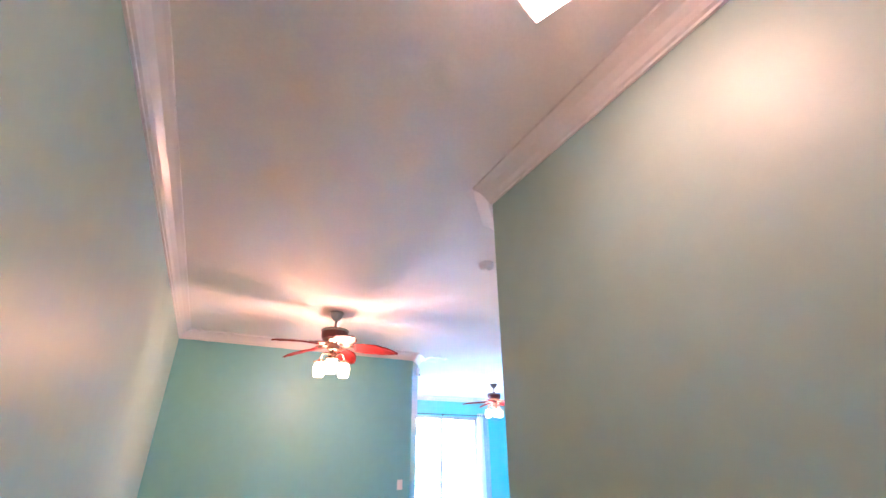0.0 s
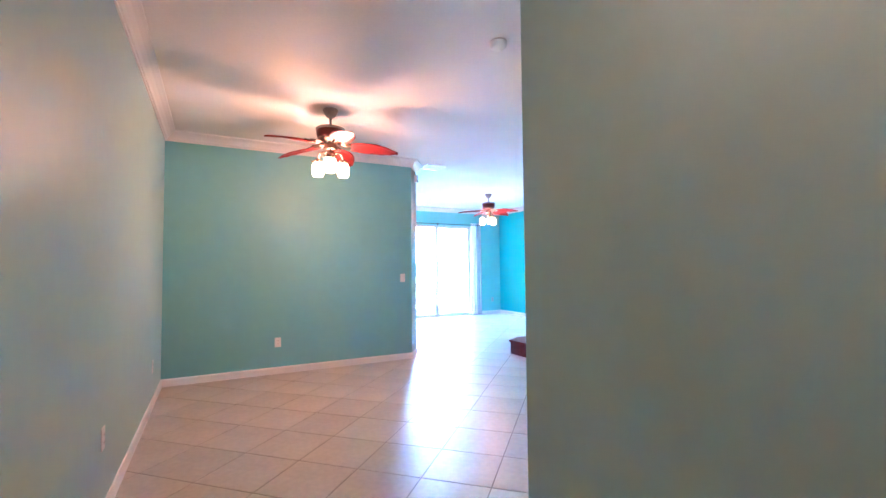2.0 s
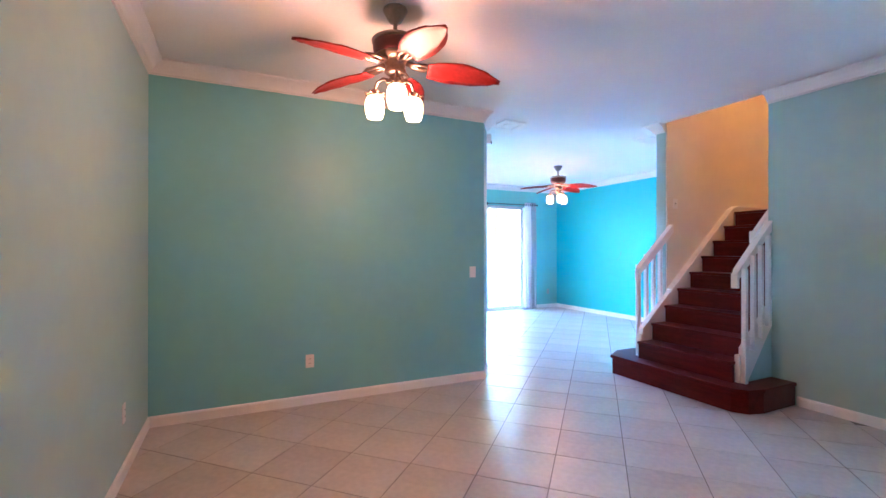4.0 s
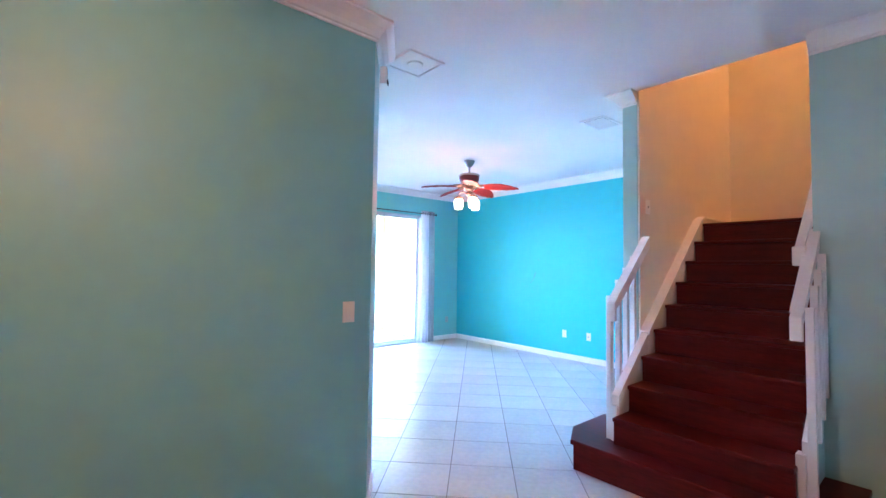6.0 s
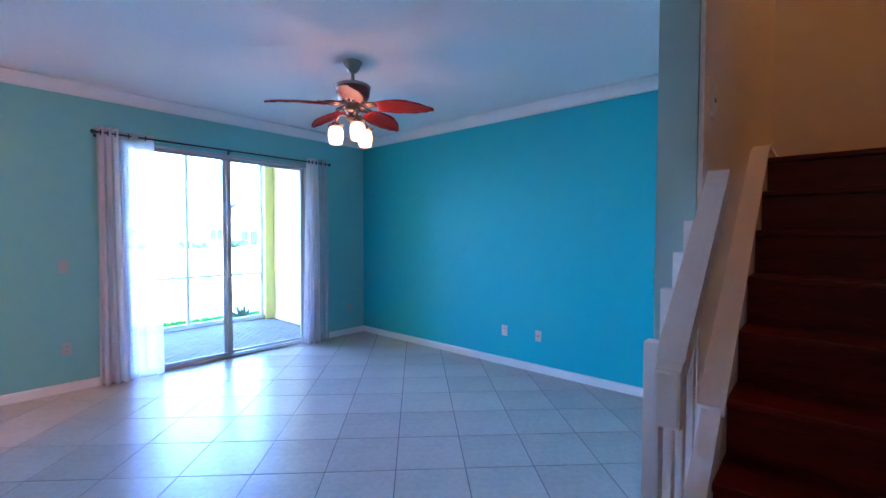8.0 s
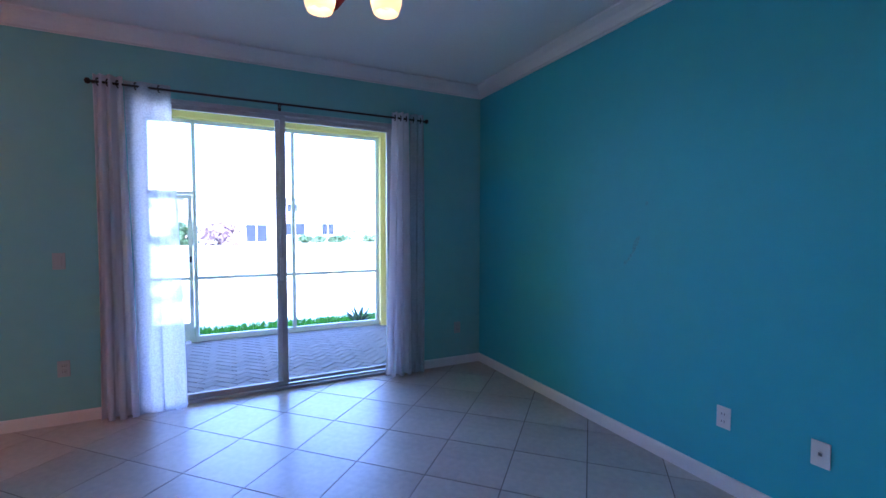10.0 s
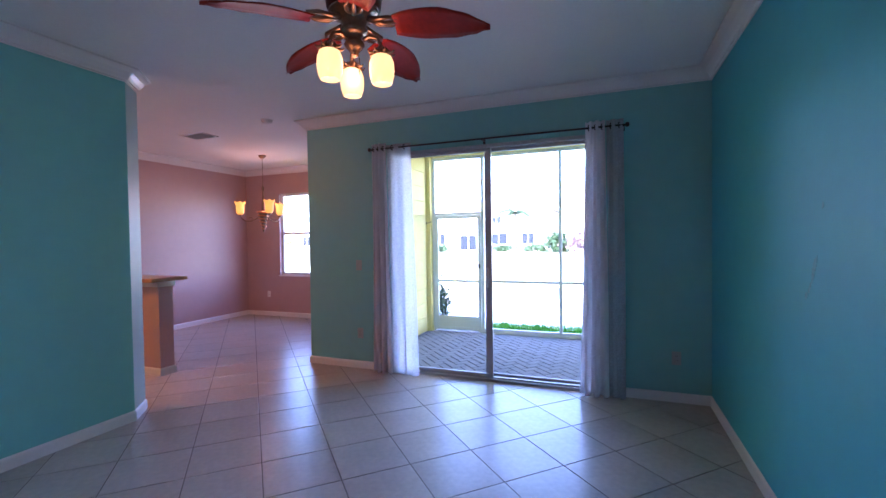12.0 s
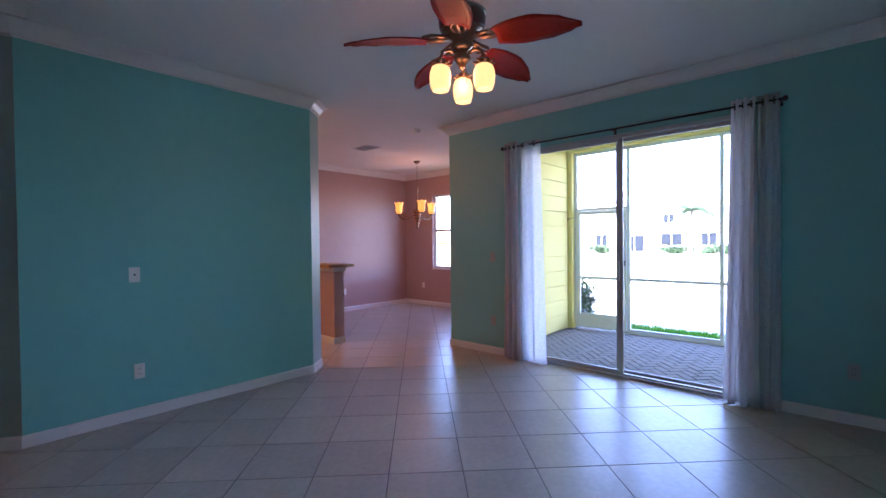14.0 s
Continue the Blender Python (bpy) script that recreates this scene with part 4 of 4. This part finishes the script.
def leaves(n, rx, ry, rz, size, seed, z0=0.0):
    """A crown of many small leaf quads with an uneven outline."""
    rng = random.Random(seed)
    bm = bmesh.new()
    clumps = [(rng.uniform(-0.7, 0.7) * rx, rng.uniform(-0.7, 0.7) * ry, rz * rng.uniform(0.35, 1.5)) for _ in range(14)]
    for i in range(n):
        c = clumps[i % 14]
        p = Vector((c[0] + rng.gauss(0, rx * 0.22), c[1] + rng.gauss(0, ry * 0.22), z0 + max(0.03, c[2] + rng.gauss(0, rz * 0.25))))
        q = Euler((rng.uniform(0, 6.3), rng.uniform(0, 6.3), rng.uniform(0, 6.3))).to_quaternion()
        s = size * rng.uniform(0.6, 1.3)
        vs = [bm.verts.new(p + q @ Vector(k)) for k in ((-s, 0, 0), (0, -s * 0.45, 0.1 * s), (s, 0, 0), (0, s * 0.45, 0.1 * s))]
        bm.faces.new(vs)
    return bm


def shrub(x, y, z, rx, rz, n, size, seed, material, label):
    s = thing("shrub", label, "shrub", (x, y, z), "shrubs")
    part("stem", tube([(0, 0, -0.05), (0.03, 0, rz * 0.5), (0, 0.03, rz)], [0.06 * rx + 0.01, 0.04 * rx + 0.008, 0.005], 6), M_TRUNK, s)
    part("crown", leaves(n, rx, rx, rz, size, seed), material, s)


shrub(3.70, 8.05, -0.26, 0.24, 0.48, 900, 0.045, 1, M_LEAF, "small dark green shrub beside the screen door")
shrub(1.0, 52, -0.33, 1.25, 1.35, 900, 0.28, 2, M_LEAF, "dark green shrub on the far bank")
shrub(4.55, 50, -0.33, 2.1, 1.3, 900, 0.28, 3, M_PINKLEAF, "pale pinkish bush on the far bank")
for i, (hx, hy) in enumerate(((14, 54), (17.5, 54.5), (-2, 54), (-6, 55), (22, 55), (-14, 54), (-20, 54), (27, 54), (33, 55))):
    shrub(hx, hy, -0.33, 1.7, 0.55, 420, 0.25, 20 + i, M_LEAF, "low green hedge before the white houses")


def agave(x, y, z):
    a = thing("agave_plant", "spiky grey-green agave plant at the patio edge", "plant", (x, y, z))
    for i in range(16):
        t = 2.4 * i
        tilt = 0.25 + 0.06 * i
        c, s = math.cos(t), math.sin(t)
        ln = 0.36
        pts = [(c * r * math.sin(tilt) * ln, s * r * math.sin(tilt) * ln, r * math.cos(tilt) * ln + 0.02) for r in (0, 0.3, 0.65, 1)]
        part("leaf", tube(pts, [0.02, 0.026, 0.016, 0.002], 5), M_LEAF, a)


agave(7.2, 7.55, -0.22)


def palm(x, y, z, hgt, seed):
    rng = random.Random(seed)
    p = thing("palm_tree", "tall palm with drooping fronds on the far bank", "tree", (x, y, z), "far palms")
    part("trunk", tube([(0, 0, -0.1), (0.1, 0, hgt * 0.5), (0.25, 0, hgt)], [0.22, 0.15, 0.13], 10), M_TRUNK, p)
    bm = bmesh.new()
    for i in range(16):
        a = 6.283 * i / 16 + rng.uniform(-0.2, 0.2)
        up = rng.uniform(0.1, 1.0)
        for k in range(26):
            t = k / 25
            r = 2.3 * t
            zz = hgt + up * r - 0.55 * r * r * (0.5 + 0.3 * (1 - up))
            c, s = math.cos(a), math.sin(a)
            for sd in (-1, 1):
                ln = 0.55 * (1 - 0.7 * t)
                b = Vector((0.25 + c * r, s * r, zz))
                tip = b + Vector((-s * sd * ln + c * 0.2, c * sd * ln + s * 0.2, -0.28))
                w = Vector((c * 0.05, s * 0.05, 0))
                bm.faces.new([bm.verts.new(q) for q in (b - w, b + w, tip)])
    part("crown", bm, M_LEAF, p)


palm(-3.0, 47, -0.33, 4.6, 1)
palm(-27, 50, -0.33, 5.5, 2)
palm(24, 49, -0.33, 5.0, 3)

# ---- scuff on the turquoise wall ----
sc = tagged(thing("wall_scuff", "faint dark scuff mark on the turquoise wall", "mark", (XE, 2.4, 1.25)), kind="structure")
for my, mz, mw, mh, lean in ((-0.012, 0.045, 0.017, 0.062, 0.35), (0.030, -0.040, 0.012, 0.026, 0.5), (0.064, -0.075, 0.015, 0.018, 0.3), (-0.09, 0.31, 0.010, 0.014, 0.2)):
    bm = bmesh.new()
    ring = []
    for k in range(20):
        t = 2 * math.pi * k / 20
        w = 1 + 0.16 * math.sin(3 * t + mh * 90) + 0.09 * math.sin(7 * t)
        ring.append((my - mw * w * math.cos(t) - lean * mh * w * math.sin(t), mz + mh * w * math.sin(t)))
    front = [bm.verts.new((-0.0012, p, q)) for p, q in ring]
    back = [bm.verts.new((0, p, q)) for p, q in ring]
    bm.faces.new(front)
    for k in range(20):
        bm.faces.new((front[k], back[k], back[(k + 1) % 20], front[(k + 1) % 20]))
    part("mark", bm, M_SCUFF, sc)


# ---- floor tiles ----
def clip(poly, a, b, c):
    """The part of a convex plan polygon where a*x + b*y <= c."""
    out = []
    for i in range(len(poly)):
        p, q = poly[i - 1], poly[i]
        dp, dq = a * p[0] + b * p[1] - c, a * q[0] + b * q[1] - c
        if dp <= 0:
            out.append(p)
        if (dp < 0 < dq) or (dq < 0 < dp):
            t = dp / (dp - dq)
            out.append((p[0] + t * (q[0] - p[0]), p[1] + t * (q[1] - p[1])))
    return out


def in_house(x, y):
    if y < -4.1:
        return -0.31 < x < 1.95 and y > -8.4
    if y < YSS:
        return -0.31 < x < XS + 0.2
    if y < YN + 0.2:
        return -0.45 < x < XE + 0.2
    return -0.45 < x < 3.75 and y < YD + 0.2


floor = structure("floor", boxes((-0.34, 1.76, -8.2, -4.1, -0.1, -0.003), (-0.34, XS + 0.1, -4.1, YSS, -0.1, -0.003), (-0.34, XE + 0.1, YSS, YN + 0.05, -0.1, -0.003),
                                 (-0.34, 3.7, YN + 0.05, YD + 0.1, -0.1, -0.003)), M_GROUT, "beige ceramic tile floor laid diagonally", "floor")
structure("floor_stair", boxes((XS + 0.12, 7.29, -4.6, YSS - 0.013, -0.1, -0.004)), M_GROUT, "dark bare floor under the staircase", "floor")
HALF = 0.3088
X0, Y0 = 5.618, 2.930


def tile_mesh(poly, bm=None, z=0.0):
    own = bm is None
    bm = bm or bmesh.new()
    cx, cy = sum(p[0] for p in poly) / len(poly), sum(p[1] for p in poly) / len(poly)
    lo = [bm.verts.new((x, y, z - 0.008)) for x, y in poly]
    mid = [bm.verts.new((x, y, z - 0.0004)) for x, y in poly]
    hi = [bm.verts.new((x + (cx - x) * 0.008, y + (cy - y) * 0.008, z)) for x, y in poly]
    n = len(poly)
    bm.faces.new(hi)
    for i in range(n):
        j = (i + 1) % n
        bm.faces.new((lo[i], lo[j], mid[j], mid[i]))
        bm.faces.new((mid[i], mid[j], hi[j], hi[i]))
    if own:
        bmesh.ops.recalc_face_normals(bm, faces=bm.faces[:])
        me = bpy.data.meshes.new("tile")
        bm.to_mesh(me)
        bm.free()
        me.materials.append(M_TILE)
        return me
    return bm


gap = 0.0032
DIAMOND = [(0, -HALF + gap * 1.4), (HALF - gap * 1.4, 0), (0, HALF - gap * 1.4), (-HALF + gap * 1.4, 0)]
WHOLE = tile_mesh(DIAMOND)
REST = bmesh.new()
count = 0
for i in range(-22, 9):
    for j in range(-40, 16):
        if (i + j) % 2:
            continue
        cx, cy = X0 + i * HALF, Y0 + j * HALF
        if not in_house(cx, cy):
            continue
        poly = [(cx + a, cy + b) for a, b in DIAMOND]
        n0 = len(poly)
        whole = True
        cuts = []
        if cx > 3.6 and cy > 3.9:
            cuts.append((0, 1, YN + 0.03))
        elif cy > 4.2 and cx > 3.2:
            cuts.append((1, 0, 3.62))
        if cy < -4.1 or (cx < 2.0 and cy < -4.0):
            cuts.append((1, 0, 1.72))
        elif cy < -3.5 and cx > 2.0:
            cuts.append((0, -1, 4.10))
        if -4.2 < cy < YSS - 0.32 and cx > 4.5:
            cuts.append((1, 0, XS + 0.06))
        cuts += [(1, 0, XE + 0.06), (0, 1, YD + 0.06), (-1, 0, 0.3)]
        for c in cuts:
            if any(c[0] * x + c[1] * y > c[2] for x, y in poly):
                poly, whole = clip(poly, *c), False
                if len(poly) < 3:
                    break
        if len(poly) < 3:
            continue
        near = -4.6 < cy < 4.6 and (cx > 2.6 if cy > 0 else True) and not (0.1 < cy < 2.6 and cx < 3.2)
        if near and count < 300:
            count += 1
            if whole:
                t = new("tile", WHOLE)
                t.location = (cx, cy, 0)
            else:
                t = new("tile", tile_mesh(poly))
            t.parent = floor
        else:
            tile_mesh(poly, REST)
rest = link("tile_field", REST, M_TILE, floor)
tagged(rest, "beige ceramic floor tiles in the farther rooms", kind="stuff")

# ---- patio pavers in herringbone ----
pav = structure("pavement", boxes((3.86, 7.56, YN + 0.2, YP + 0.14, -0.26, -0.142)), M_SAND, "grey herringbone brick paver patio", "patio")
L, W = 0.205, 0.1025


def paver_mesh():
    bm = boxes((-L / 2 + 0.004, L / 2 - 0.004, -W / 2 + 0.004, W / 2 - 0.004, -0.05, 0))
    top = [f for f in bm.faces if f.normal.z > 0.9]
    bmesh.ops.bevel(bm, geom=list(top[0].edges), offset=0.006, segments=1, affect="EDGES")
    me = bpy.data.meshes.new("paver")
    bm.to_mesh(me)
    bm.free()
    me.materials.append(M_PAVER)
    return me


PM = paver_mesh()
EXTRA = bmesh.new()
num = 0
rng = random.Random(9)
for a in range(-40, 41):
    for b in range(-40, 41):
        for kind in (0, 1):
            # herringbone cell: steps of one width along the diagonal, four widths across
            gx, gy = a * W + b * 2 * W, a * W - b * 2 * W
            ux, uy = (gx + L / 2, gy + W / 2) if kind == 0 else (gx + 2.5 * W, gy)
            wx = 5.6 + (ux - uy) * 0.70711
            wy = 5.8 + (ux + uy) * 0.70711
            if not (3.93 < wx < 7.50 and YN + 0.24 < wy < YP + 0.1):
                continue
            m = pose(wx, wy, -0.13 + rng.uniform(-0.0015, 0.0015), rng.uniform(-0.4, 0.4), rng.uniform(-0.4, 0.4), 45 if kind == 0 else 135)
            if num < 300:
                num += 1
                o = new("paver", PM)
                o.matrix_basis = m
                o.parent = pav
            else:
                tmp = PM.copy()
                tmp.transform(m)
                EXTRA.from_mesh(tmp)
                bpy.data.meshes.remove(tmp)
ex = link("paver_field", EXTRA, M_PAVER, pav)
tagged(ex, "grey brick pavers at the patio rim", kind="stuff")
